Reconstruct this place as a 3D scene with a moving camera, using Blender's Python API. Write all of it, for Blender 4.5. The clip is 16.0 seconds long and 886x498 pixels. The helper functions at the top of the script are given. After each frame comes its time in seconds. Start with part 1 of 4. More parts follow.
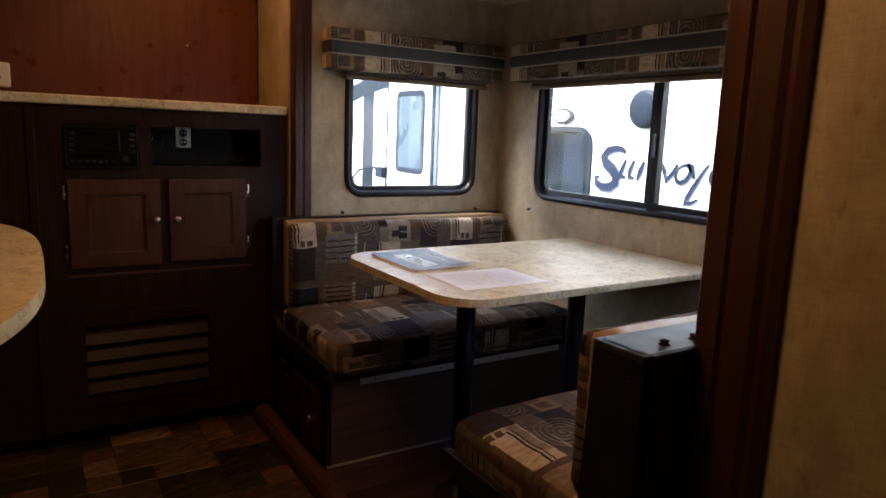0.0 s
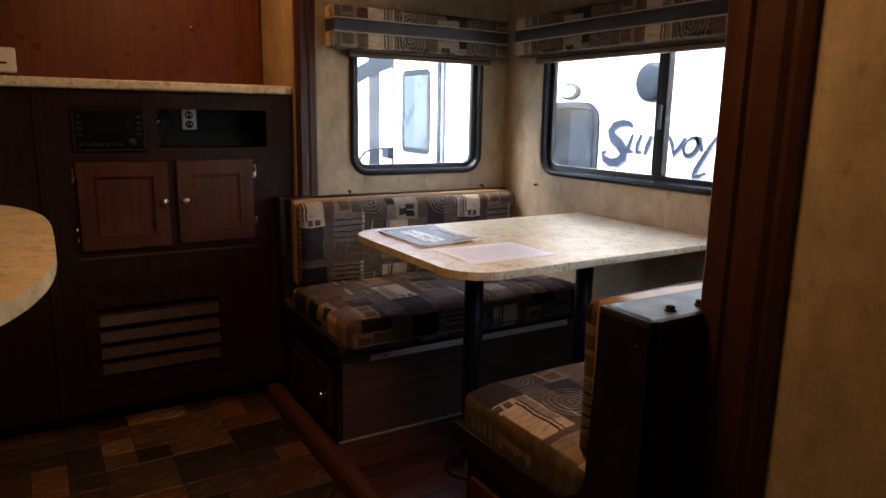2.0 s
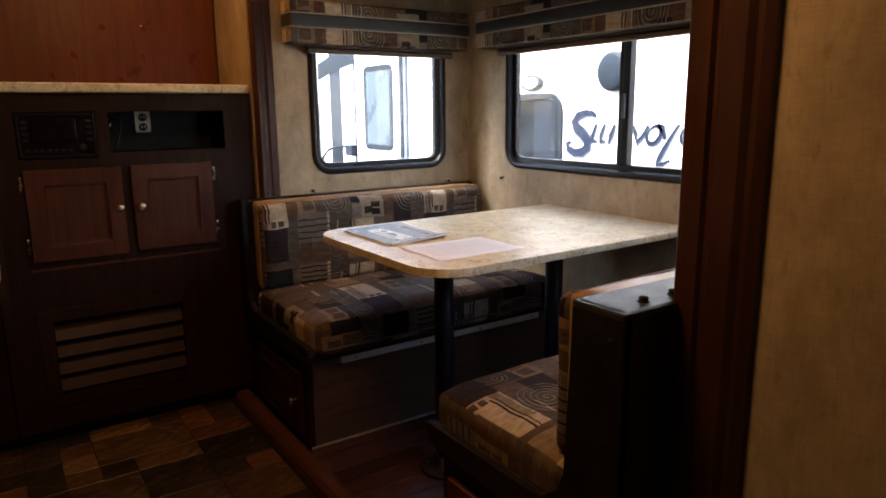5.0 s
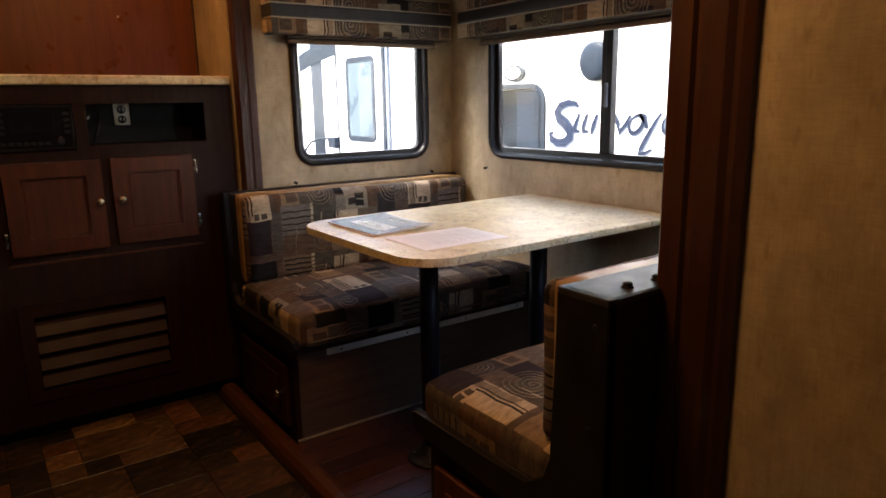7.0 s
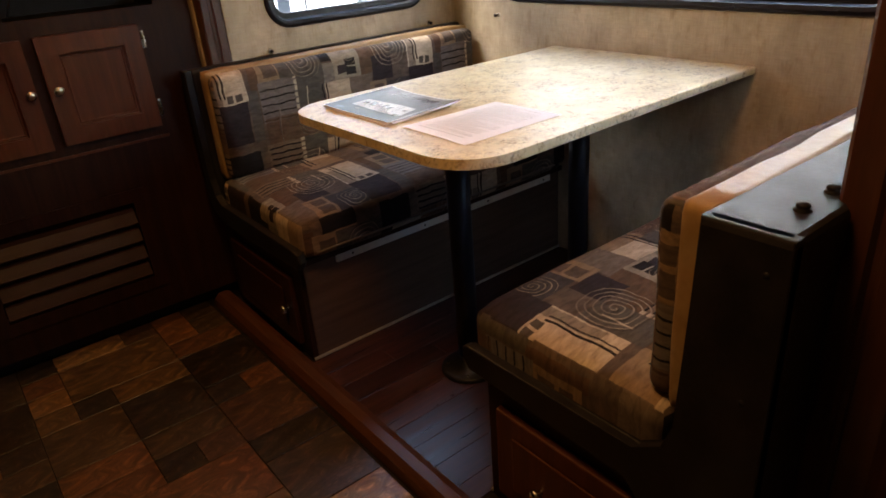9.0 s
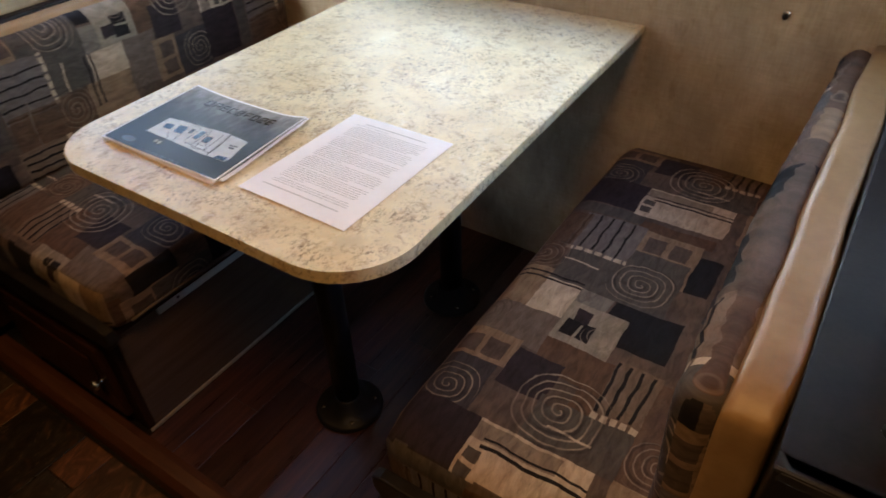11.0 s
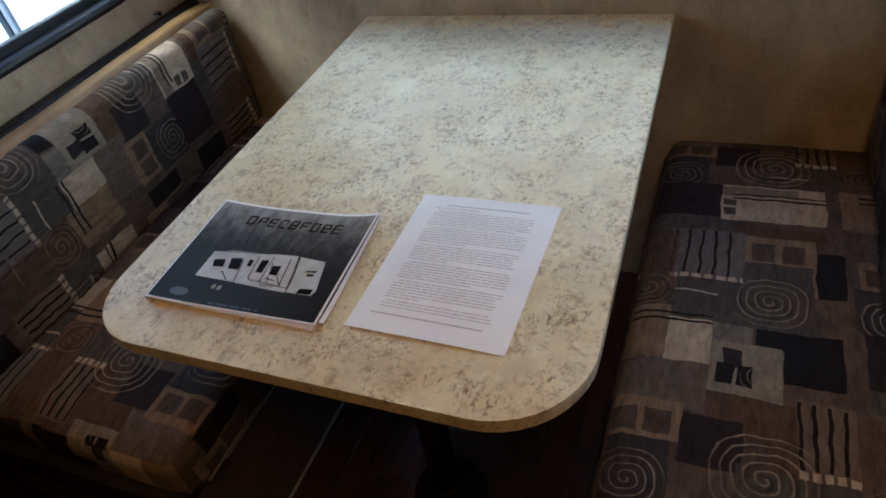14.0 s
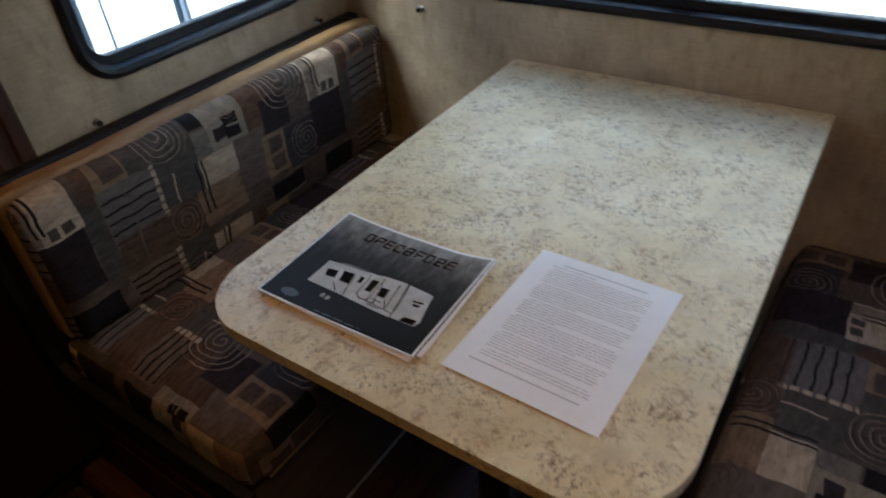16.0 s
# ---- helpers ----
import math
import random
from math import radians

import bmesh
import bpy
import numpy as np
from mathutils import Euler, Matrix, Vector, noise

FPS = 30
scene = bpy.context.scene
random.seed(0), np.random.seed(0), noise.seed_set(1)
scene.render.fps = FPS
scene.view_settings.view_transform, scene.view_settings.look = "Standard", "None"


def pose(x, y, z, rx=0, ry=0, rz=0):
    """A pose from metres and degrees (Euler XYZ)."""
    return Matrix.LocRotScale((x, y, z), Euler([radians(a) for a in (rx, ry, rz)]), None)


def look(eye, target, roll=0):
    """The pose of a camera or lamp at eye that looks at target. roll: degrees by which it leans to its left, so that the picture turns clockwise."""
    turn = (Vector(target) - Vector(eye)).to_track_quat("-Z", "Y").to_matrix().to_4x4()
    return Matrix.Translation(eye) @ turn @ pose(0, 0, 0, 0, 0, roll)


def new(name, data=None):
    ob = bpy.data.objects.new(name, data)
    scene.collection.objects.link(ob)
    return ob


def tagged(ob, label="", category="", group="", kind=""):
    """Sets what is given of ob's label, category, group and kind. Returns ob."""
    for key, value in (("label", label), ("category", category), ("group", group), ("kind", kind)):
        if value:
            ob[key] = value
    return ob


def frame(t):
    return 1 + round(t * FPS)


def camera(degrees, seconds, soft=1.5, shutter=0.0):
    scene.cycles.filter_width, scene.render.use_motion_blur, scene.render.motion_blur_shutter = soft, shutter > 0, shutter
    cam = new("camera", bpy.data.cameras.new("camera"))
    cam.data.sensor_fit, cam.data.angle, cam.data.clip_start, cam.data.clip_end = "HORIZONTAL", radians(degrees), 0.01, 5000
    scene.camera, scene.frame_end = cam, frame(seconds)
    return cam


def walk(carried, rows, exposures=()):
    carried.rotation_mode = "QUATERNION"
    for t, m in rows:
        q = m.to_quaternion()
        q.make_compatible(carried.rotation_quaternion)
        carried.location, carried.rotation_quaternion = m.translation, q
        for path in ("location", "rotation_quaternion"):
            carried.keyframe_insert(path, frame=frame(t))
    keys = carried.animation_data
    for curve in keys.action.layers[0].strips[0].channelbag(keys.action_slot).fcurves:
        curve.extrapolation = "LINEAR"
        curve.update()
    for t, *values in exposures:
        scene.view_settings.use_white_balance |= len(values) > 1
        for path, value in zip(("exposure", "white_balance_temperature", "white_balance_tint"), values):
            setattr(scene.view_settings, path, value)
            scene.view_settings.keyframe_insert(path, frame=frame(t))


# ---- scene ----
cam = camera(66.8, 16.0, soft=1.7, shutter=0.35)
PATH = [
    (0, (-1.902, -2.588, 1.184), (-0.859, -0.915, 0.848), 2.2),
    (0.5, (-1.911, -2.581, 1.176), (-0.874, -0.903, 0.846), 2.9),
    (1, (-1.903, -2.585, 1.172), (-0.871, -0.911, 0.808), 2.2),
    (1.5, (-1.898, -2.592, 1.167), (-0.883, -0.915, 0.773), 1.0),
    (2, (-1.901, -2.6, 1.166), (-0.885, -0.922, 0.776), 1.0),
    (2.5, (-1.918, -2.599, 1.164), (-0.899, -0.919, 0.791), 1.4),
    (3, (-1.92, -2.603, 1.166), (-0.902, -0.917, 0.816), 1.4),
    (3.5, (-1.919, -2.602, 1.166), (-0.897, -0.919, 0.819), 1.0),
    (4, (-1.913, -2.599, 1.166), (-0.878, -0.925, 0.813), 0.8),
    (4.5, (-1.894, -2.593, 1.165), (-0.834, -0.938, 0.798), 0.3),
    (5, (-1.88, -2.569, 1.163), (-0.786, -0.944, 0.76), -0.6),
    (5.2, (-1.878, -2.554, 1.156), (-0.768, -0.946, 0.73), -0.6),
    (7.5, (-1.882, -2.571, 1.156), (-0.743, -0.984, 0.726), -1.3),
    (8, (-1.861, -2.447, 1.119), (-0.691, -0.924, 0.56), -2.8),
    (8.2, (-1.864, -2.364, 1.086), (-0.692, -0.871, 0.456), -3.7),
    (10.3, (-1.525, -1.926, 1.37), (-0.559, -0.61, 0.215), -4.6),
    (10.5, (-1.519, -1.855, 1.367), (-0.459, -0.637, 0.186), -3.4),
    (11, (-1.483, -1.718, 1.35), (-0.207, -0.82, 0.099), -2.4),
    (11.5, (-1.36, -1.586, 1.328), (-0.063, -0.793, 0.028), -2.9),
    (12, (-1.229, -1.461, 1.37), (-0.081, -0.512, 0.035), -7.3),
    (12.5, (-1.256, -1.419, 1.388), (-0.041, -0.545, 0.061), -10.0),
    (13, (-1.337, -1.397, 1.382), (0.01, -0.679, 0.089), -10.4),
    (13.5, (-1.389, -1.378, 1.396), (-0.024, -0.692, 0.105), -11.6),
    (14, (-1.411, -1.376, 1.399), (-0.077, -0.648, 0.099), -12.2),
    (14.5, (-1.426, -1.384, 1.387), (-0.143, -0.632, 0.05), -10.9),
    (15, (-1.43, -1.398, 1.377), (-0.155, -0.655, 0.028), -8.9),
    (15.5, (-1.436, -1.374, 1.391), (-0.113, -0.581, 0.118), -6.0),
    (16, (-1.412, -1.33, 1.42), (-0.137, -0.366, 0.217), -5.0),
]
walk(cam, [(t, look(eye, target, roll)) for t, eye, target, roll in PATH], [(0.0, 3.1, 6200, 10), (1.0, 3.12, 6200, 10), (2.0, 3.3, 6400, 12), (4.5, 3.32, 6600, 12), (7.5, 3.52, 7000, 13), (8.2, 3.65, 7000, 12), (10.4, 3.72, 6200, 5), (11.0, 3.48, 5900, 3), (12.4, 2.64, 5250, -1), (14.5, 2.76, 5400, 0), (15.5, 2.92, 5400, 0), (16.0, 2.48, 5400, 0)])

# ---- world, sun, lamps ----
world = bpy.data.worlds.new("sky")
scene.world = world
world.use_nodes = True
wt = world.node_tree
sky = wt.nodes.new("ShaderNodeTexSky")
sky.sky_type, sky.sun_disc = "NISHITA", False
sky.sun_elevation, sky.sun_rotation = radians(55), radians(-65)
sky.air_density, sky.dust_density = 1.0, 3.0
wt.links.new(sky.outputs[0], wt.nodes["Background"].inputs[0])
wt.nodes["Background"].inputs[1].default_value = 0.15


def lamp(name, kind, energy, color, m, **more):
    d = bpy.data.lights.new(name, kind)
    d.energy, d.color = energy, color
    for key, value in more.items():
        if key == "size":
            d.size = value
        elif key == "angle":
            d.angle = value
        elif key == "radius":
            d.shadow_soft_size = value
    ob = new(name, d)
    ob.matrix_world = m
    return ob


lamp("sun", "SUN", 2.2, (1.0, 0.96, 0.9), look((-4.4, 2.05, 7.0), (0, 0, 0)), angle=radians(40))
lamp("room_lamp", "AREA", 0.33, (1.0, 0.46, 0.15), look((-1.30, -0.05, 2.0), (-1.45, -0.25, 0)), size=0.2)
lamp("hall_lamp", "AREA", 0.74, (1.0, 0.51, 0.18), look((-1.44, -1.56, 1.96), (-0.95, -1.40, 0.5)), size=0.36)

# ---- materials ----
def material(name, rough=0.5, metal=0.0, color=(0.5, 0.5, 0.5), spec=0.5):
    m = bpy.data.materials.new(name)
    m.use_nodes = True
    b = m.node_tree.nodes["Principled BSDF"]
    b.inputs["Roughness"].default_value, b.inputs["Metallic"].default_value = rough, metal
    b.inputs["Base Color"].default_value = (*color, 1)
    b.inputs["Specular IOR Level"].default_value = spec
    return m


def node(m, kind, ins=(), **props):
    n = m.node_tree.nodes.new(kind)
    for k, v in props.items():
        if k == "operation":
            n.operation = v
        elif k == "data_type":
            n.data_type = v
        elif k == "blend_type":
            n.blend_type = v
    for i, v in enumerate(ins):
        if v is None:
            continue
        if isinstance(v, bpy.types.NodeSocket):
            m.node_tree.links.new(v, n.inputs[i])
        else:
            n.inputs[i].default_value = v
    return n


def math_(m, op, a, b=None, c=None):
    return node(m, "ShaderNodeMath", (a, b, c), operation=op).outputs[0]


def coords(m, scale=(1, 1, 1), kind="Object"):
    tc = m.node_tree.nodes.new("ShaderNodeTexCoord")
    mp = m.node_tree.nodes.new("ShaderNodeMapping")
    m.node_tree.links.new(tc.outputs[kind], mp.inputs[0])
    mp.inputs["Scale"].default_value = scale
    return mp.outputs[0]


def noise_(m, vec, scale, detail=3.0, rough=0.5, dist=0.0):
    n = m.node_tree.nodes.new("ShaderNodeTexNoise")
    m.node_tree.links.new(vec, n.inputs["Vector"])
    n.inputs["Scale"].default_value, n.inputs["Detail"].default_value = scale, detail
    n.inputs["Roughness"].default_value, n.inputs["Distortion"].default_value = rough, dist
    return n.outputs["Fac"]


def ramp(m, fac, *stops):
    n = m.node_tree.nodes.new("ShaderNodeValToRGB")
    m.node_tree.links.new(fac, n.inputs[0])
    e = n.color_ramp.elements
    while len(e) < len(stops):
        e.new(0.5)
    for k, (p, c) in zip(e, stops):
        k.position = p
        k.color = (*c, 1) if isinstance(c, tuple) else (c, c, c, 1)
    return n.outputs[0]


def mix(m, fac, a, b, blend="MIX"):
    n = m.node_tree.nodes.new("ShaderNodeMix")
    n.data_type, n.blend_type = "RGBA", blend
    for i, v in ((0, fac), (6, a), (7, b)):
        if isinstance(v, bpy.types.NodeSocket):
            m.node_tree.links.new(v, n.inputs[i])
        elif i == 0:
            n.inputs[0].default_value = v
        else:
            n.inputs[i].default_value = (*v, 1)
    return n.outputs[2]


def finish(m, color=None, rough=None, bump=None, strength=0.3, dist=0.002):
    b = m.node_tree.nodes["Principled BSDF"]
    if color is not None:
        m.node_tree.links.new(color, b.inputs["Base Color"])
    if rough is not None:
        m.node_tree.links.new(rough, b.inputs["Roughness"])
    if bump is not None:
        n = m.node_tree.nodes.new("ShaderNodeBump")
        n.inputs["Strength"].default_value, n.inputs["Distance"].default_value = strength, dist
        m.node_tree.links.new(bump, n.inputs["Height"])
        m.node_tree.links.new(n.outputs[0], b.inputs["Normal"])
    return m


def wood(name, dark, light, along="z", rough=0.4, tight=1.0, spec=0.4):
    m = material(name, rough, spec=spec)
    s = {"x": (2, 28, 28), "y": (28, 2, 28), "z": (28, 28, 2)}[along]
    v = coords(m, tuple(k * tight for k in s))
    grain = noise_(m, v, 1.6, 5, 0.65, 0.6)
    big = noise_(m, coords(m), 3.0, 2)
    c = ramp(m, grain, (0.3, dark), (0.7, light))
    c = mix(m, math_(m, "MULTIPLY", big, 0.55), c, dark)
    r = ramp(m, noise_(m, coords(m), 9, 4), (0.3, rough - 0.08), (0.75, rough + 0.12))
    return finish(m, c, r, grain, 0.15, 0.001)


def mottled(name, a, b, scale=6, rough=0.5, bump=0.2, metal=0.0, fine=90, dist=0.001, spec=0.5):
    m = material(name, rough, metal, spec=spec)
    v = coords(m)
    big, small = noise_(m, v, scale, 4), noise_(m, v, fine, 3)
    c = ramp(m, math_(m, "ADD", math_(m, "MULTIPLY", big, 0.7), math_(m, "MULTIPLY", small, 0.3)), (0.35, a), (0.65, b))
    r = ramp(m, big, (0.3, max(rough - 0.07, 0.02)), (0.7, min(rough + 0.07, 1.0)))
    return finish(m, c, r, small, bump, dist)


def wall_paper(name, a, b):
    m = material(name, 0.6, spec=0.3)
    v = coords(m)
    cloud = noise_(m, v, 4, 5, 0.6)
    warp = noise_(m, coords(m, (260, 260, 25)), 1.0, 3, 0.6)
    weft = noise_(m, coords(m, (30, 30, 320)), 1.0, 3, 0.6)
    weave = math_(m, "ADD", math_(m, "MULTIPLY", warp, 0.5), math_(m, "MULTIPLY", weft, 0.5))
    fac = math_(m, "ADD", math_(m, "MULTIPLY", cloud, 0.45), math_(m, "MULTIPLY", weave, 0.55))
    c = ramp(m, fac, (0.38, a), (0.62, b))
    blot = ramp(m, noise_(m, coords(m, (1, 1, 0.45)), 38, 3, 0.6), (0.58, 0.0), (0.72, 0.5))
    c = mix(m, blot, c, (a[0] * 0.72, a[1] * 0.66, a[2] * 0.56))
    tone = ramp(m, noise_(m, coords(m, (1, 1, 0.6)), 11, 4, 0.6, 0.5), (0.35, 0.78), (0.65, 1.08))
    c = mix(m, 1.0, c, tone, "MULTIPLY")
    return finish(m, c, None, weave, 0.25, 0.0006)


def laminate(name):
    m = material(name, 0.35, spec=0.5)
    v = coords(m)
    cloud = noise_(m, v, 6, 6, 0.66, 0.5)
    base = ramp(m, cloud, (0.32, (0.62, 0.485, 0.27)), (0.5, (0.73, 0.61, 0.375)), (0.68, (0.81, 0.72, 0.50)))
    grey = ramp(m, noise_(m, v, 20, 6, 0.75, 0.5), (0.46, 0.0), (0.64, 0.5))
    c = mix(m, grey, base, (0.55, 0.475, 0.33))
    patch = ramp(m, noise_(m, v, 42, 6, 0.78, 0.4), (0.52, 0.0), (0.64, 0.8))
    c = mix(m, patch, c, (0.36, 0.24, 0.12))
    fleck = ramp(m, noise_(m, coords(m, (1.0, 1.25, 1)), 110, 5, 0.78, 0.3), (0.52, 0.0), (0.61, 0.78))
    gate = ramp(m, noise_(m, v, 15, 4, 0.6), (0.42, 0.05), (0.60, 1.0))
    c = mix(m, math_(m, "MULTIPLY", fleck, gate), c, (0.12, 0.068, 0.032))
    pale = ramp(m, noise_(m, v, 55, 4, 0.7, 0.3), (0.58, 0.0), (0.72, 0.45))
    c = mix(m, pale, c, (0.86, 0.81, 0.70))
    r = ramp(m, noise_(m, v, 30, 4), (0.3, 0.38), (0.7, 0.50))
    return finish(m, c, r, noise_(m, v, 300, 2), 0.05, 0.0003)


TAUPE, SLATE, CHAR, CREAM_F, TAN, BROWN, PLUM = (0.095, 0.068, 0.053), (0.086, 0.073, 0.062), (0.012, 0.010, 0.012), (0.50, 0.39, 0.28), (0.25, 0.17, 0.105), (0.105, 0.060, 0.036), (0.030, 0.021, 0.024)


def fabric(name):
    """Woven upholstery: patchwork of blocks, stripes, little windows and spirals, which repeats every 0.73 m with a half drop."""
    m = material(name, 0.85, spec=0.2)
    uv = coords(m, kind="UV")
    sep = node(m, "ShaderNodeSeparateXYZ", (uv,))
    wob = math_(m, "MULTIPLY", math_(m, "SUBTRACT", noise_(m, uv, 22, 3), 0.5), 0.012)
    u0, v0 = math_(m, "ADD", sep.outputs[0], wob), math_(m, "ADD", sep.outputs[1], wob)
    row = math_(m, "FLOOR", math_(m, "DIVIDE", v0, 0.36))
    u1 = math_(m, "SUBTRACT", u0, math_(m, "MULTIPLY", row, 0.365))
    u = math_(m, "MODULO", math_(m, "ADD", u1, 73.0), 0.73)
    v = math_(m, "SUBTRACT", v0, math_(m, "MULTIPLY", row, 0.36))
    p = node(m, "ShaderNodeCombineXYZ", (u, v, 0.0)).outputs[0]
    state = [mix(m, ramp(m, noise_(m, uv, 18, 2), (0.4, 0.0), (0.6, 1.0)), TAUPE, (0.13, 0.092, 0.070))]

    wear = ramp(m, noise_(m, uv, 14, 3), (0.40, 0.40), (0.58, 1.0))

    def inside(a, b, c, d):
        off = node(m, "ShaderNodeVectorMath", (p, ((a + b) / 2, (c + d) / 2, 0)), operation="SUBTRACT").outputs[0]
        off = node(m, "ShaderNodeVectorMath", (off,), operation="ABSOLUTE").outputs[0]
        off = node(m, "ShaderNodeVectorMath", (off, ((b - a) / 2, (d - c) / 2, 1)), operation="DIVIDE").outputs[0]
        s = node(m, "ShaderNodeSeparateXYZ", (off,))
        return math_(m, "LESS_THAN", math_(m, "MAXIMUM", s.outputs[0], s.outputs[1]), 1.0)

    def rect(a, b, c, d, col, k=1.0):
        f = inside(a, b, c, d)
        state[0] = mix(m, f if k == 1.0 else math_(m, "MULTIPLY", f, k), state[0], col)

    def stripes(a, b, c, d, col, every=0.018, share=0.3, k=1.0):
        w = math_(m, "MODULO", math_(m, "ADD", v, 7.2 - c), every)
        w = math_(m, "LESS_THAN", w, every * share)
        state[0] = mix(m, math_(m, "MULTIPLY", math_(m, "MULTIPLY", inside(a, b, c, d), w), k), state[0], col)

    def spiral(cu, cv, r, col, pitch=0.0125, k=0.8):
        off = node(m, "ShaderNodeVectorMath", (p, (cu, cv, 0)), operation="SUBTRACT").outputs[0]
        s = node(m, "ShaderNodeSeparateXYZ", (off,))
        x, y = s.outputs[0], s.outputs[1]
        q = math_(m, "POWER", math_(m, "ADD", math_(m, "POWER", math_(m, "ABSOLUTE", math_(m, "MULTIPLY", x, 1.1)), 2.6), math_(m, "POWER", math_(m, "ABSOLUTE", y), 2.6)), 1 / 2.6)
        ang = math_(m, "DIVIDE", math_(m, "ARCTAN2", y, x), 2 * math.pi)
        ph = math_(m, "FRACT", math_(m, "ADD", math_(m, "DIVIDE", q, pitch), ang))
        line = ramp(m, math_(m, "ABSOLUTE", math_(m, "SUBTRACT", ph, 0.5)), (0.05, 0.78), (0.15, 0.0))
        f = math_(m, "MULTIPLY", math_(m, "MULTIPLY", math_(m, "MULTIPLY", line, wear), math_(m, "LESS_THAN", q, r)), k)
        state[0] = mix(m, f, state[0], col)

    # row of blocks; u is measured from 0.20 m off the wall, v across the seat
    rect(0.00, 0.11, 0.02, 0.15, PLUM)
    rect(0.00, 0.115, 0.15, 0.335, CREAM_F)
    rect(0.005, 0.035, 0.15, 0.29, TAUPE, 0.6)
    rect(0.040, 0.046, 0.17, 0.335, CHAR)
    rect(0.028, 0.032, 0.17, 0.335, CHAR)
    rect(0.05, 0.07, 0.155, 0.178, SLATE)
    rect(0.078, 0.098, 0.155, 0.178, SLATE)
    rect(0.115, 0.15, 0.02, 0.18, SLATE)
    rect(0.13, 0.165, 0.18, 0.33, BROWN)
    rect(0.155, 0.285, 0.07, 0.20, (0.16, 0.135, 0.12))
    stripes(0.157, 0.275, 0.075, 0.195, CHAR, 0.024, 0.2)
    stripes(0.275, 0.286, 0.075, 0.20, CREAM_F, 0.02, 0.75)
    rect(0.16, 0.36, 0.00, 0.085, BROWN, 0.7)
    rect(0.16, 0.30, 0.20, 0.315, TAN)
    rect(0.178, 0.225, 0.21, 0.25, TAUPE)
    rect(0.178, 0.225, 0.262, 0.296, TAUPE)
    rect(0.19, 0.30, 0.315, 0.36, CHAR)
    rect(0.285, 0.385, 0.09, 0.22, SLATE)
    rect(0.23, 0.385, 0.20, 0.31, SLATE)
    rect(0.316, 0.320, 0.09, 0.16, CREAM_F)
    rect(0.36, 0.48, 0.00, 0.09, TAN)
    rect(0.385, 0.48, 0.09, 0.16, CREAM_F)
    rect(0.374, 0.379, 0.03, 0.16, CHAR)
    rect(0.389, 0.394, 0.03, 0.16, CHAR)
    rect(0.385, 0.44, 0.16, 0.22, (0.19, 0.165, 0.135))
    rect(0.385, 0.49, 0.225, 0.35, CHAR)
    rect(0.425, 0.53, 0.16, 0.265, (0.27, 0.225, 0.17))
    rect(0.44, 0.475, 0.178, 0.205, PLUM)
    rect(0.47, 0.512, 0.17, 0.195, CHAR)
    rect(0.47, 0.512, 0.20, 0.222, CHAR)
    rect(0.48, 0.57, 0.03, 0.16, (0.15, 0.115, 0.09))
    rect(0.53, 0.65, 0.16, 0.29, BROWN)
    rect(0.56, 0.63, 0.02, 0.13, TAN)
    rect(0.58, 0.62, 0.03, 0.068, TAUPE)
    rect(0.58, 0.62, 0.078, 0.116, TAUPE)
    rect(0.575, 0.66, 0.13, 0.215, PLUM)
    rect(0.63, 0.73, 0.01, 0.12, (0.05, 0.044, 0.046))
    rect(0.515, 0.635, 0.285, 0.36, (0.17, 0.12, 0.085))
    stripes(0.52, 0.63, 0.285, 0.36, CHAR, 0.019, 0.3)
    stripes(0.632, 0.645, 0.285, 0.36, CREAM_F, 0.016, 0.7)
    rect(0.645, 0.73, 0.21, 0.36, SLATE)
    rect(0.69, 0.694, 0.24, 0.31, CREAM_F)
    rect(0.60, 0.66, 0.215, 0.25, TAUPE)
    spiral(0.315, 0.045, 0.052, CREAM_F, 0.0115, 0.45)
    spiral(0.315, 0.045, 0.052, CHAR, 0.023, 0.6)
    spiral(0.32, 0.245, 0.062, CHAR, 0.0270, 0.7)
    spiral(0.66, 0.245, 0.076, CHAR, 0.0300, 0.7)
    spiral(0.700, 0.065, 0.052, CHAR, 0.0250, 0.6)
    spiral(0.32, 0.245, 0.062, CREAM_F, 0.0135, 0.7)
    spiral(0.49, 0.235, 0.03, CREAM_F, 0.011, 0.5)
    spiral(0.51, 0.03, 0.045, CHAR, 0.013, 0.45)
    spiral(0.66, 0.245, 0.076, CREAM_F, 0.0150, 0.75)
    spiral(0.700, 0.065, 0.052, CREAM_F, 0.0125, 0.7)
    weave = noise_(m, coords(m, (900, 300, 1), "UV"), 1.0, 2)
    wv = math_(m, "MULTIPLY", math_(m, "SUBTRACT", weave, 0.5), 0.9)
    c = mix(m, math_(m, "ADD", 0.35, wv), state[0], (0.07, 0.055, 0.05), "MULTIPLY")
    c = mix(m, 0.72, c, state[0])
    dye = ramp(m, noise_(m, coords(m, (1, 3, 1), "UV"), 26, 5, 0.7, 0.6), (0.34, 0.62), (0.62, 1.12))
    c = mix(m, 1.0, c, dye, "MULTIPLY")
    folds = noise_(m, coords(m, (1, 1, 1)), 9, 3)
    h = math_(m, "ADD", math_(m, "MULTIPLY", weave, 0.15), folds)
    return finish(m, c, None, h, 0.35, 0.006)


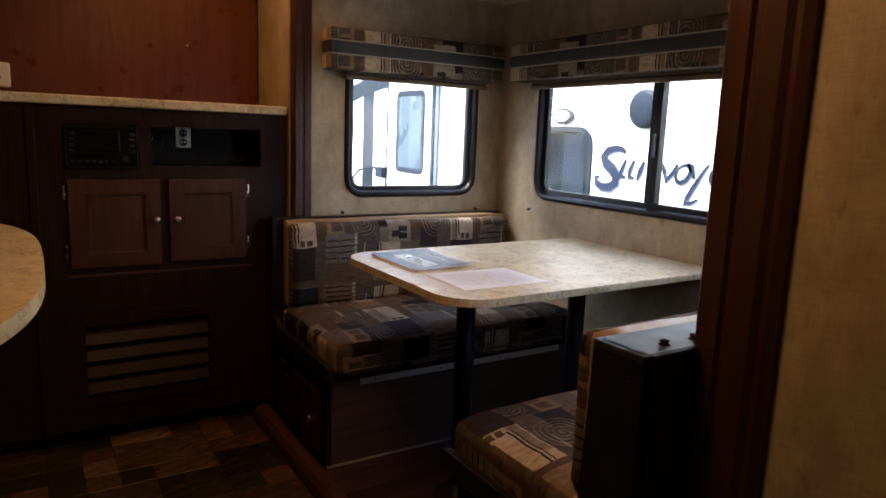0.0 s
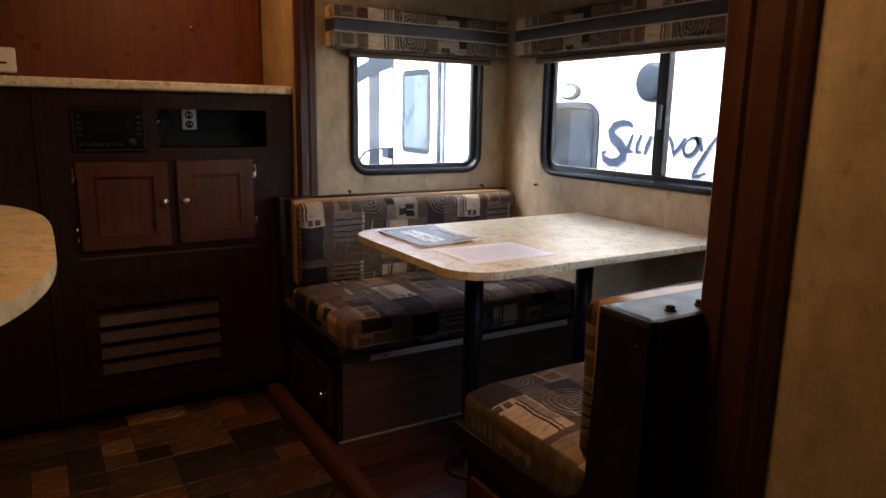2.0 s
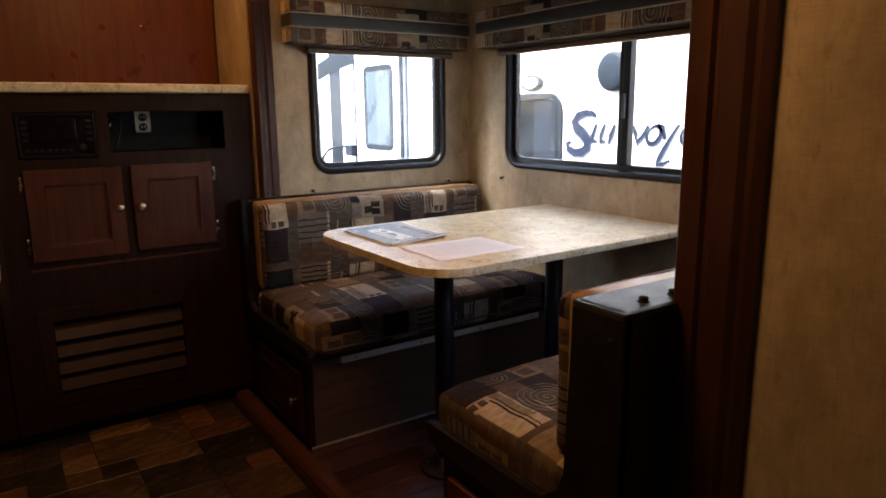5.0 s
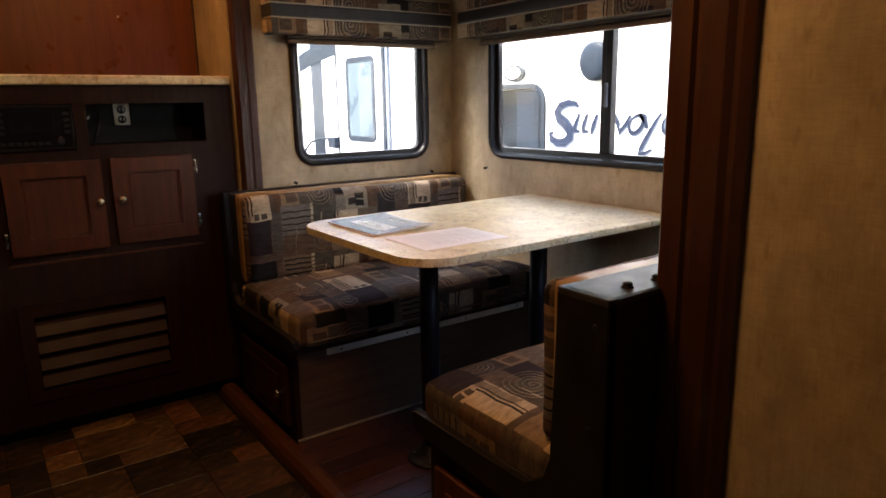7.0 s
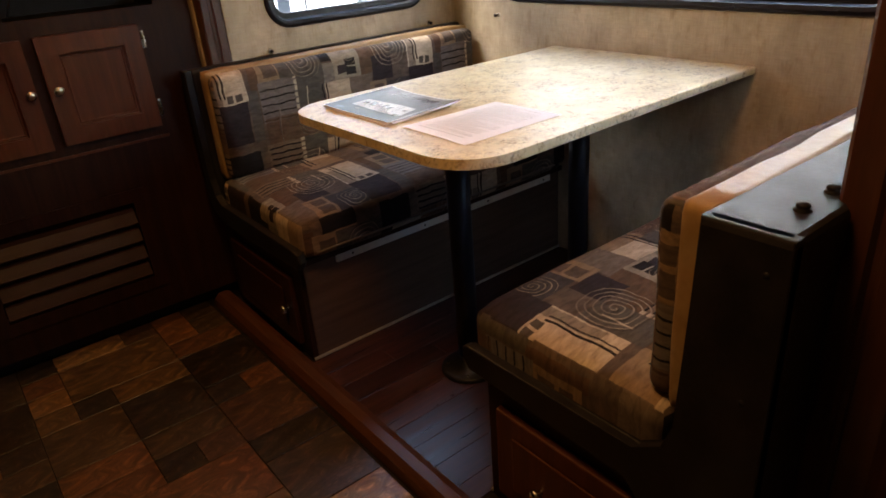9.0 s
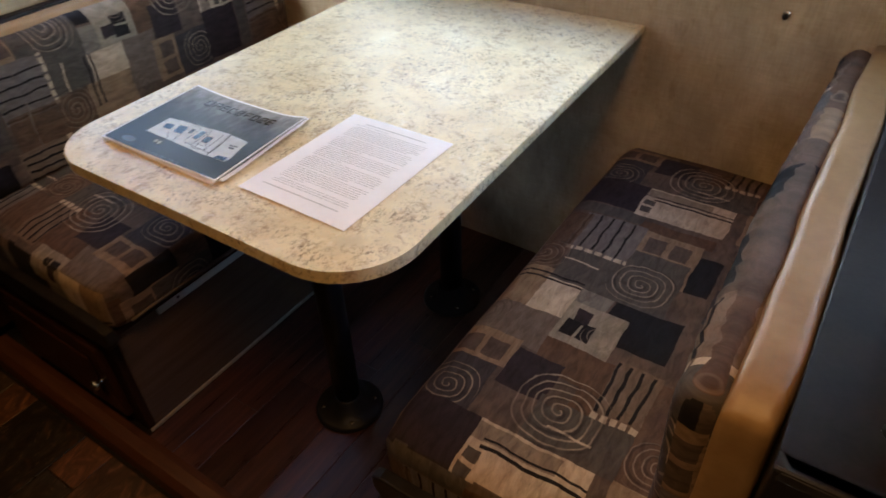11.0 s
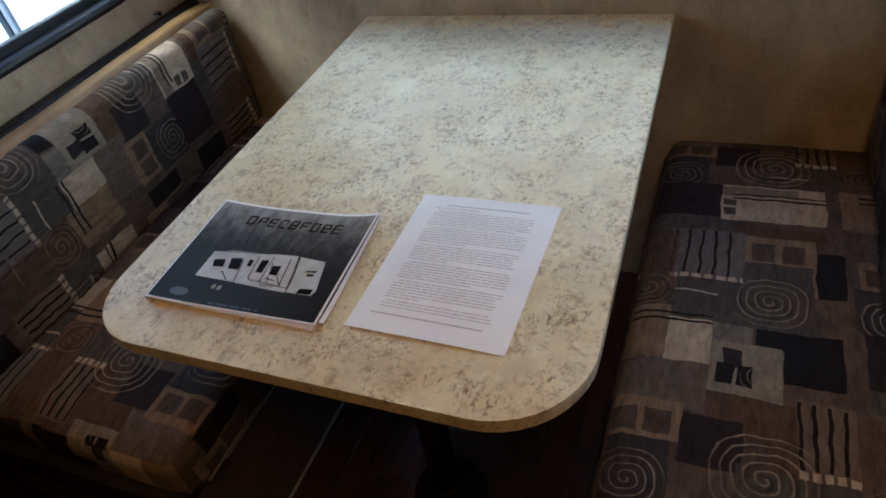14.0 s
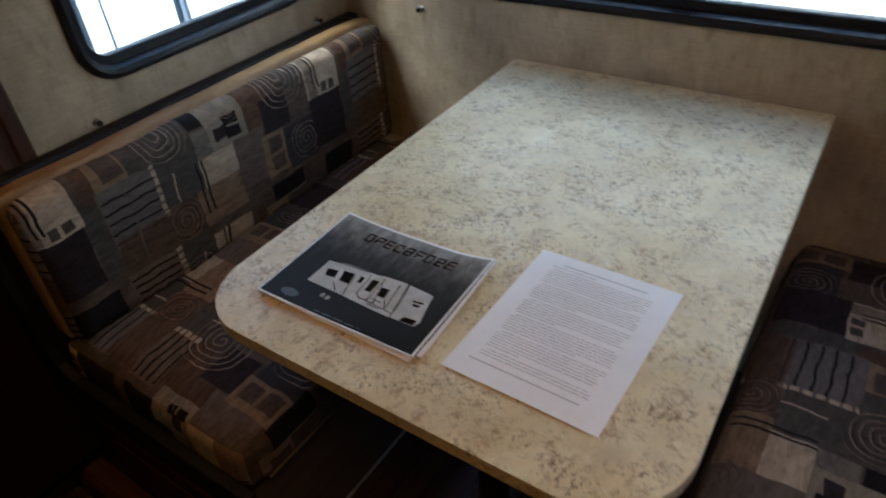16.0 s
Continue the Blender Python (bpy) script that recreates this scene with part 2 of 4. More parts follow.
M_WALL = wall_paper("beige_wall_board", (0.36, 0.285, 0.19), (0.50, 0.41, 0.29))
M_CEIL = mottled("ceiling_board", (0.62, 0.58, 0.52), (0.70, 0.67, 0.61), 5, 0.7)
M_CHERRY = wood("cherry_panel", (0.085, 0.022, 0.007), (0.17, 0.052, 0.017), "z", 0.33, 0.8)
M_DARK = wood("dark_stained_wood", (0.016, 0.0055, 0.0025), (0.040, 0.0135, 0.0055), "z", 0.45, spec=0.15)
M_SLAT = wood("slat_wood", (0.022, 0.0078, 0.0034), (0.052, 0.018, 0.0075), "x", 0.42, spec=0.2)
M_DOOR = wood("cherry_door_wood", (0.055, 0.016, 0.0065), (0.118, 0.036, 0.0135), "z", 0.38, spec=0.25)
M_DRAWER = wood("dark_drawer_wood", (0.026, 0.0085, 0.0040), (0.060, 0.020, 0.0085), "z", 0.4, spec=0.22)
M_TRIM = wood("trim_wood", (0.035, 0.013, 0.008), (0.085, 0.032, 0.016), "z", 0.36)
M_TRIM_Y = wood("threshold_wood", (0.05, 0.018, 0.009), (0.12, 0.047, 0.02), "y", 0.35)
M_BASE = wood("booth_panel_wood", (0.078, 0.047, 0.030), (0.135, 0.088, 0.060), "x", 0.45, spec=0.18)
M_LAM = laminate("mottled_laminate")
M_FAB = fabric("patchwork_fabric")
M_GOLD = mottled("tan_vinyl", (0.22, 0.130, 0.052), (0.32, 0.205, 0.095), 14, 0.42, 0.35, fine=60, dist=0.002)
M_BLACKV = mottled("black_vinyl", (0.009, 0.008, 0.009), (0.018, 0.016, 0.017), 18, 0.46, 0.25, fine=140, spec=0.2)
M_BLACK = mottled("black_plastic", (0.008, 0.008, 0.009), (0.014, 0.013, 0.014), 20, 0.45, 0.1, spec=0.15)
M_GLOSS = mottled("black_gloss_plastic", (0.006, 0.006, 0.007), (0.010, 0.010, 0.011), 20, 0.2, 0.03, spec=0.2)
M_METALB = mottled("black_coated_metal", (0.010, 0.010, 0.013), (0.014, 0.014, 0.017), 15, 0.42, 0.1, spec=0.24)
M_CHROME = mottled("brushed_nickel", (0.55, 0.53, 0.50), (0.68, 0.66, 0.62), 30, 0.25, 0.05, 1.0)
M_ALU = mottled("aluminium_strip", (0.42, 0.40, 0.37), (0.52, 0.50, 0.46), 30, 0.38, 0.1, 1.0)
M_BAND = mottled("charcoal_valance_vinyl", (0.020, 0.022, 0.026), (0.036, 0.038, 0.044), 14, 0.45, 0.3)
M_SHADE = mottled("pleated_shade_fabric", (0.10, 0.075, 0.06), (0.16, 0.125, 0.10), 16, 0.8, 0.3)
M_PIPING = mottled("light_piping", (0.30, 0.27, 0.22), (0.42, 0.38, 0.31), 30, 0.6, 0.2)
M_WHITE = mottled("white_plastic", (0.66, 0.64, 0.58), (0.74, 0.72, 0.67), 20, 0.4, 0.05)
M_PAPER = mottled("white_paper", (0.86, 0.85, 0.88), (0.92, 0.91, 0.94), 12, 0.75, 0.06)
M_INK = mottled("grey_ink", (0.44, 0.44, 0.46), (0.58, 0.58, 0.60), 60, 0.75, 0.0)
M_PRINT = mottled("printed_light_grey", (0.40, 0.40, 0.39), (0.56, 0.56, 0.54), 40, 0.42, 0.0)
M_TRAILER = mottled("white_trailer_skin", (0.76, 0.77, 0.78), (0.82, 0.82, 0.82), 2, 0.3, 0.05)
M_GREYP = mottled("grey_trailer_graphic", (0.014, 0.019, 0.028), (0.022, 0.030, 0.042), 6, 0.35, 0.05, spec=0.08)
M_BLUEG = mottled("blue_grey_decal", (0.012, 0.017, 0.034), (0.026, 0.034, 0.060), 14, 0.35, 0.05, spec=0.08)
M_SILVER = mottled("silver_decal", (0.10, 0.12, 0.15), (0.15, 0.17, 0.21), 14, 0.35, 0.05, spec=0.08)
M_TINT = mottled("tinted_trailer_glass", (0.004, 0.005, 0.006), (0.020, 0.024, 0.029), 3.2, 0.08, 0.02, fine=8, spec=0.03)
M_BLIND = mottled("pale_blue_shade", (0.045, 0.068, 0.090), (0.072, 0.100, 0.125), 3, 0.3, 0.05, spec=0.2)
M_GROUND = mottled("asphalt_lot", (0.035, 0.036, 0.036), (0.065, 0.066, 0.065), 5, 0.9, 0.6, fine=45, dist=0.02)
M_LEAF = mottled("leaf_green", (0.035, 0.075, 0.02), (0.075, 0.13, 0.035), 6, 0.6, 0.1)
M_BARK = mottled("bark", (0.05, 0.04, 0.03), (0.10, 0.08, 0.06), 12, 0.9, 0.6, dist=0.01)
M_SUB = mottled("joint_grout", (0.012, 0.009, 0.007), (0.02, 0.016, 0.012), 20, 0.8, 0.1, spec=0.1)

m = material("window_glass", 0.0)
for n in list(m.node_tree.nodes):
    if n.type == "BSDF_PRINCIPLED":
        m.node_tree.nodes.remove(n)
tr, gl = m.node_tree.nodes.new("ShaderNodeBsdfTransparent"), m.node_tree.nodes.new("ShaderNodeBsdfGlossy")
gl.inputs["Roughness"].default_value = 0.02
tr.inputs[0].default_value = (0.93, 0.96, 0.97, 1)
fr, mx = m.node_tree.nodes.new("ShaderNodeLayerWeight"), m.node_tree.nodes.new("ShaderNodeMixShader")
gloss = math_(m, "ADD", 0.03, math_(m, "MULTIPLY", math_(m, "POWER", fr.outputs["Facing"], 4.0), 0.5))
for a, b in ((gloss, mx.inputs[0]), (tr.outputs[0], mx.inputs[1]), (gl.outputs[0], mx.inputs[2]), (mx.outputs[0], m.node_tree.nodes["Material Output"].inputs[0])):
    m.node_tree.links.new(a, b)
M_GLASS = m

m = material("slate_tile", 0.42)
rnd = node(m, "ShaderNodeObjectInfo").outputs["Random"]
c1 = ramp(m, rnd, (0.0, (0.016, 0.012, 0.008)), (0.20, (0.030, 0.024, 0.017)), (0.40, (0.13, 0.080, 0.038)), (0.6, (0.028, 0.024, 0.018)), (0.78, (0.125, 0.056, 0.024)), (0.92, (0.24, 0.165, 0.085)))
c2 = ramp(m, noise_(m, coords(m, (1, 2.0, 1)), 9, 6, 0.68, 2.4), (0.34, 0.32), (0.52, 0.95), (0.68, 2.3))
c1 = mix(m, 1.0, c1, c2, "MULTIPLY")
vein = ramp(m, noise_(m, coords(m, (1, 1.6, 1)), 14, 5, 0.7, 3.0), (0.60, 0.0), (0.68, 0.55))
c1 = mix(m, vein, c1, (0.19, 0.125, 0.065))
c1 = mix(m, ramp(m, noise_(m, coords(m), 8, 4, 0.6, 2), (0.55, 0.0), (0.72, 0.6)), c1, (0.10, 0.045, 0.018))
c1 = mix(m, 1.0, c1, (1.12, 1.0, 0.86), "MULTIPLY")
M_TILE = finish(m, c1, ramp(m, noise_(m, coords(m), 20, 4), (0.3, 0.26), (0.7, 0.46)), noise_(m, coords(m), 16, 5), 0.4, 0.005)
m = material("slate_tile_sheet", 0.45)
c1 = ramp(m, node(m, "ShaderNodeNewGeometry").outputs["Random Per Island"], (0.0, (0.026, 0.020, 0.013)), (0.4, (0.095, 0.066, 0.034)), (0.7, (0.040, 0.036, 0.026)), (1.0, (0.12, 0.08, 0.04)))
M_TILE2 = finish(m, mix(m, 1.0, c1, ramp(m, noise_(m, coords(m), 13, 5, 0.65, 1.6), (0.36, 0.4), (0.66, 1.7)), "MULTIPLY"))
m = material("dark_plank_vinyl", 0.3)
g = noise_(m, coords(m, (3, 40, 40)), 1.5, 5, 0.65, 0.8)
c1 = ramp(m, g, (0.3, (0.022, 0.009, 0.007)), (0.7, (0.085, 0.033, 0.022)))
tone = ramp(m, node(m, "ShaderNodeObjectInfo").outputs["Random"], (0.0, 0.6), (1.0, 1.4))
M_PLANK = finish(m, mix(m, 1.0, c1, tone, "MULTIPLY"), ramp(m, g, (0.3, 0.26), (0.7, 0.4)), g, 0.15, 0.001)

# magazine cover: dark foreground, misty firs, pale sky towards the head
m = material("magazine_cover", 0.35, spec=0.14)
uvv = coords(m, kind="UV")
s = node(m, "ShaderNodeSeparateXYZ", (uvv,))
trees = noise_(m, coords(m, (24, 7, 1), "UV"), 1.0, 4, 0.6)
h = math_(m, "ADD", s.outputs[1], math_(m, "MULTIPLY", math_(m, "SUBTRACT", trees, 0.5), 0.6))
c1 = ramp(m, h, (0.0, (0.017, 0.016, 0.016)), (0.45, (0.024, 0.023, 0.022)), (0.60, (0.036, 0.035, 0.033)), (0.72, (0.075, 0.073, 0.070)), (0.86, (0.16, 0.158, 0.152)), (1.0, (0.30, 0.298, 0.29)))
M_COVER = finish(m, c1)


# ---- building helpers ----
ORIGIN = {}


def thing(name, at, label, category, group="", kind=""):
    ob = new(name)
    ob.location = at
    ob.empty_display_size = 0.1
    ORIGIN[ob.name] = Vector(at)
    return tagged(ob, label, category, group, kind)


def part(name, bm, mat, parent=None, label="", smooth=False, **tags):
    """One mesh object out of bm, whose coordinates are the world's."""
    if bm.verts:
        lo = Vector([min(v.co[i] for v in bm.verts) for i in range(3)])
        hi = Vector([max(v.co[i] for v in bm.verts) for i in range(3)])
    mid = (lo + hi) / 2
    if parent is None:
        mid.z = lo.z
    bmesh.ops.translate(bm, verts=bm.verts, vec=-mid)
    bmesh.ops.recalc_face_normals(bm, faces=bm.faces)
    me = bpy.data.meshes.new(name)
    bm.to_mesh(me)
    bm.free()
    me.materials.append(mat)
    for p in me.polygons:
        p.use_smooth = smooth
    ob = new(name, me)
    ORIGIN[ob.name] = mid
    if parent is not None:
        ob.parent = parent
        ob.location = mid - ORIGIN[parent.name]
    else:
        ob.location = mid
    return tagged(ob, label, **tags)


def box(x0, x1, y0, y1, z0, z1, bevel=0.0, seg=2, bm=None):
    own = bmesh.new()
    bmesh.ops.create_cube(own, size=1)
    for v in own.verts:
        v.co = Vector((x0 + (v.co.x + 0.5) * (x1 - x0), y0 + (v.co.y + 0.5) * (y1 - y0), z0 + (v.co.z + 0.5) * (z1 - z0)))
    if bevel:
        bmesh.ops.bevel(own, geom=own.edges[:], offset=bevel, segments=seg, affect="EDGES", profile=0.5)
    return own if bm is None else join(bm, own)


def join(bm, own):
    me = bpy.data.meshes.new("t")
    own.to_mesh(me)
    own.free()
    bm.from_mesh(me)
    bpy.data.meshes.remove(me)
    return bm


def rod(a, b, r, seg=16, r2=None, bm=None):
    own = bmesh.new()
    a, b = Vector(a), Vector(b)
    d = b - a
    bmesh.ops.create_cone(own, cap_ends=True, segments=seg, radius1=r, radius2=r if r2 is None else r2, depth=d.length)
    bmesh.ops.transform(own, matrix=Matrix.Translation((a + b) / 2) @ d.to_track_quat("Z", "Y").to_matrix().to_4x4(), verts=own.verts)
    return own if bm is None else join(bm, own)


def lathe(at, way, profile, seg=20):
    """profile: (distance along way, radius)."""
    own = bmesh.new()
    q = Vector(way).to_track_quat("Z", "Y")
    rings = []
    for h, r in profile:
        rings.append([own.verts.new(Vector(at) + q @ Vector((r * math.cos(2 * math.pi * i / seg), r * math.sin(2 * math.pi * i / seg), h))) for i in range(seg)])
    for a, b in zip(rings, rings[1:]):
        for i in range(seg):
            own.faces.new((a[i], a[(i + 1) % seg], b[(i + 1) % seg], b[i]))
    own.faces.new(rings[0])
    own.faces.new(rings[-1])
    return own


def rounded(u0, u1, w0, w1, r, n=6):
    pts = []
    for cu, cw, a0 in ((u1 - r, w1 - r, 0), (u0 + r, w1 - r, 90), (u0 + r, w0 + r, 180), (u1 - r, w0 + r, 270)):
        for i in range(n + 1):
            a = radians(a0 + 90 * i / n)
            pts.append((cu + r * math.cos(a), cw + r * math.sin(a)))
    return pts


def lay(axis, u, w, d):
    return Vector({"x": (d, u, w), "y": (u, d, w), "z": (u, w, d)}[axis])


def slab(axis, pts, d0, d1, bevel=0.0, holes=(), seg=2):
    """A plate of outline pts in the plane across axis, from d0 to d1, with holes."""
    own = bmesh.new()
    if holes:
        edges = []
        for loop in (pts, *holes):
            vs = [own.verts.new(lay(axis, u, w, d0)) for u, w in loop]
            edges += [own.edges.new((a, b)) for a, b in zip(vs, vs[1:] + vs[:1])]
        bmesh.ops.triangle_fill(own, use_beauty=True, use_dissolve=False, edges=edges, normal=lay(axis, 0, 0, 1))
        ret = bmesh.ops.extrude_face_region(own, geom=own.faces[:])
        moved = [g for g in ret["geom"] if isinstance(g, bmesh.types.BMVert)]
        bmesh.ops.translate(own, verts=moved, vec=lay(axis, 0, 0, d1 - d0))
    else:
        a = [own.verts.new(lay(axis, u, w, d0)) for u, w in pts]
        b = [own.verts.new(lay(axis, u, w, d1)) for u, w in pts]
        own.faces.new(a)
        own.faces.new(b[::-1])
        for i in range(len(pts)):
            j = (i + 1) % len(pts)
            own.faces.new((a[i], b[i], b[j], a[j]))
        if bevel:
            rim = [e for e in own.edges if all(v in a for v in e.verts) or all(v in b for v in e.verts)]
            bmesh.ops.bevel(own, geom=rim, offset=bevel, segments=seg, affect="EDGES", profile=0.5)
    return own


def ring(axis, u0, u1, w0, w1, r, profile, n=6):
    """A frame round a rounded rectangle; profile: (inset, depth) closed."""
    own = bmesh.new()
    loops = []
    for inset, d in profile:
        pts = rounded(u0 + inset, u1 - inset, w0 + inset, w1 - inset, max(r - inset, 0.004), n)
        loops.append([own.verts.new(lay(axis, u, w, d)) for u, w in pts])
    for a, b in zip(loops, loops[1:] + loops[:1]):
        for i in range(len(a)):
            j = (i + 1) % len(a)
            own.faces.new((a[i], a[j], b[j], b[i]))
    return own


def tube(points, r, seg=8, bm=None, closed=False):
    own = bmesh.new()
    pts = [Vector(q) for q in points]
    rings = []
    for i, q in enumerate(pts):
        d = (pts[min(i + 1, len(pts) - 1)] - pts[max(i - 1, 0)]).normalized()
        k = d.to_track_quat("Z", "Y")
        rings.append([own.verts.new(q + k @ Vector((r * math.cos(2 * math.pi * j / seg), r * math.sin(2 * math.pi * j / seg), 0))) for j in range(seg)])
    for a, b in zip(rings, rings[1:]):
        for j in range(seg):
            own.faces.new((a[j], a[(j + 1) % seg], b[(j + 1) % seg], b[j]))
    own.faces.new(rings[0])
    own.faces.new(rings[-1])
    return own if bm is None else join(bm, own)


def spread(bm, ox=0.0, oy=0.0, back=False, su=-1, edge=(0.0, 0.0, 0.496)):
    """Cloth coordinates by the way each face looks: metres, wrapped over the edges of a cushion."""
    layer = bm.loops.layers.uv.new("cloth")
    bm.normal_update()
    for f in bm.faces:
        n = f.normal
        for lp in f.loops:
            c = lp.vert.co
            if back:
                uv = (c.y + ox, c.z + oy) if abs(n.x) > 0.75 else (su * c.x + ox, c.z + oy)
            elif abs(n.x) > 0.75:
                uv = (su * edge[0] + ox - su * (edge[2] - c.z), su * c.y + oy)
            elif abs(n.y) > abs(n.z):
                uv = (su * c.x + ox, su * edge[1] + oy - (edge[2] - c.z))
            else:
                uv = (su * c.x + ox, su * c.y + oy)
            lp[layer].uv = uv
    return bm


def cushion(x0, x1, y0, y1, z0, z1, r=0.035, puff=0.012, seed=1, axis=2, cuts=15, ruche=0.0):
    """A soft block: rounded edges, its large face a little swollen and rumpled."""
    own = bmesh.new()
    bmesh.ops.create_cube(own, size=1)
    bmesh.ops.subdivide_edges(own, edges=own.edges[:], cuts=cuts, use_grid_fill=True)
    size = Vector((x1 - x0, y1 - y0, z1 - z0))
    mid = Vector(((x0 + x1) / 2, (y0 + y1) / 2, (z0 + z1) / 2))
    core = size / 2 - Vector((r, r, r))
    for v in own.verts:
        p = Vector([v.co[i] * size[i] for i in range(3)])
        inner = Vector([max(-core[i], min(core[i], p[i])) for i in range(3)])
        d = p - inner
        if d.length > 1e-6:
            p = inner + d.normalized() * r
        q = [abs(2 * p[i] / size[i]) for i in range(3)]
        oth = [i for i in range(3) if i != axis]
        bulge = (1 - q[oth[0]] ** 2) * (1 - q[oth[1]] ** 4)
        p[axis] += (1 if p[axis] > 0 else -1) * bulge * puff * (0.4 + 0.6 * q[axis])
        w = noise.noise((p + mid) * 7 + Vector((seed, 0, 0)))
        p[axis] += w * 0.006 * q[axis]
        p[oth[1]] += noise.noise((p + mid) * 9 + Vector((0, seed, 0))) * 0.004
        if ruche:
            # gathered folds that fan out from the sewn upper and lower edges
            edge = max(0.0, abs(q[2]) - 0.45) / 0.55 * (1 - q[0] ** 8)
            side = (1 if p.z > 0 else -1) * 0.6
            p[axis] += ruche * edge * math.sin(p.x * 150 + 5 * noise.noise((p + mid) * 5) + side * p.z * 30) * min(1.0, q[axis] * 1.5)
        v.co = mid + p
    return own


# ---- the room ----
SX, Z0, SC, MC = -0.985, 0.03, 1.775, 2.02
Y_S, XS = -1.87, -0.895
W1 = (-0.785, -0.132, 0.91, 1.56)
W2 = (-1.59, -0.277, 0.92, 1.56)

inset = 0.012
hole1 = rounded(W1[0] + inset, W1[1] - inset, W1[2] + inset, W1[3] - inset, 0.075)
hole2 = rounded(W2[0] + inset, W2[1] - inset, W2[2] + inset, W2[3] - inset, 0.075)
rect_n = [(SX, 0.0), (0.0, 0.0), (0.0, SC), (SX, SC)]
part("wall_slide_north", slab("y", rect_n, 0.0, 0.04, holes=(hole1,)), M_WALL, label="beige wallpapered slide-out side wall", category="wall", kind="structure")
rect_s = [(XS + 0.002, 0.0), (0.0, 0.0), (0.0, SC), (XS + 0.002, SC)]
part("wall_slide_south", slab("y", rect_s, Y_S, Y_S - 0.04, holes=(hole1,)), M_WALL, label="beige wallpapered slide-out side wall", category="wall", kind="structure")
part("wall_slide_east", slab("x", [(Y_S - 0.04, 0.0), (0.04, 0.0), (0.04, SC), (Y_S - 0.04, SC)], 0.0, 0.04, holes=(hole2,)), M_WALL, label="beige wallpapered slide-out outer wall", category="wall", kind="structure")
part("ceiling_slide", box(SX + 0.0, 0.04, Y_S - 0.04, 0.04, SC, SC + 0.05), M_CEIL, label="pale slide-out ceiling panel", category="ceiling", kind="structure")
part("ceiling_main", box(-3.4, XS + 0.05, -4.3, 0.6, MC, MC + 0.05), M_CEIL, label="pale main ceiling panel", category="ceiling", kind="structure")
part("wall_east_lintel", box(SX, XS + 0.05, Y_S - 0.04, 0.04, SC + 0.05, MC), M_WALL, label="beige wall over the slide-out opening", category="wall", kind="structure")
part("wall_east_front", box(XS, XS + 0.05, -4.3, Y_S - 0.04, 0.0, MC), M_WALL, label="beige wallpapered side wall beside the booth", category="wall", kind="structure")
part("wall_east_rear", box(SX - 0.02, SX + 0.03, 0.04, 0.47, 0.0, MC), M_WALL, label="beige wallpapered side wall above the shelf", category="wall", kind="structure")
part("wall_north", box(-3.4, SX + 0.03, 0.47, 0.52, 0.0, MC), M_WALL, label="end wall behind the media cabinet", category="wall", kind="structure")
part("wall_west", box(-3.4, -3.35, -4.3, 0.47, 0.0, MC), M_WALL, label="beige far side wall", category="wall", kind="structure")
part("wall_south", box(-3.35, XS, -4.3, -4.25, 0.0, MC), M_WALL, label="beige rear wall", category="wall", kind="structure")
floor = part("floor", box(-3.35, XS, -4.25, 0.47, -0.05, -0.004), M_SUB, label="slate-look tiled floor", category="floor", kind="structure")
floor2 = part("floor_slide", box(-1.09, 0.0, Y_S + 0.02, 0.0, -0.003, Z0 - 0.004), M_SUB, label="dark plank floor of the slide-out", category="floor", kind="structure")
part("trim_threshold", slab("y", [(-1.155, 0.0), (-1.15, 0.028), (-1.135, 0.044), (-1.11, 0.046), (-1.092, 0.040), (-1.091, 0.0)], Y_S + 0.02, 0.05), M_TRIM_Y, label="reddish wood floor trim along the slide-out", category="trim", kind="structure")
part("panel_north", box(-3.3, -1.012, 0.452, 0.468, 1.26, MC - 0.004, 0.002), M_CHERRY, label="glossy cherry wood wall panel above the shelf", category="wall panel", kind="structure")
part("trim_corner", box(-1.01, -1.003, 0.444, 0.452, 1.28, MC - 0.003, 0.001), M_TRIM, label="thin wood strip in the corner", category="trim", kind="structure")

# opening trim: fluted boards beside the slide-out
prof = [(0.000, 0.000), (0.018, 0.000), (0.024, -0.006), (0.024, -0.045), (0.017, -0.051), (0.017, -0.059), (0.024, -0.065), (0.024, -0.105), (0.017, -0.117), (0.017, -0.127), (0.010, -0.143), (0.000, -0.146)]
own = slab("z", [(XS - a, -1.853 + b) for a, b in prof], 0.0, MC - 0.002)
part("trim_opening_south", own, M_TRIM, label="dark wood casing of the slide-out opening", category="trim", kind="structure")
own = slab("z", [(-0.999, 0.0395), (-0.999, -0.004), (-0.994, -0.010), (-0.975, -0.010), (-0.970, -0.006), (-0.962, -0.006), (-0.957, -0.012), (-0.934, -0.012), (-0.928, -0.006), (-0.928, -0.0005), (-0.984, -0.0005), (-0.9855, 0.0395)], 0.0, SC)
part("trim_opening_north", own, M_TRIM, label="dark wood casing of the slide-out opening", category="trim", kind="structure")
part("trim_corner_slide", box(-0.007, -0.0005, -0.007, -0.0005, 0.84, SC - 0.001, 0.002), M_WALL, label="beige corner bead between the walls", category="trim", kind="structure")


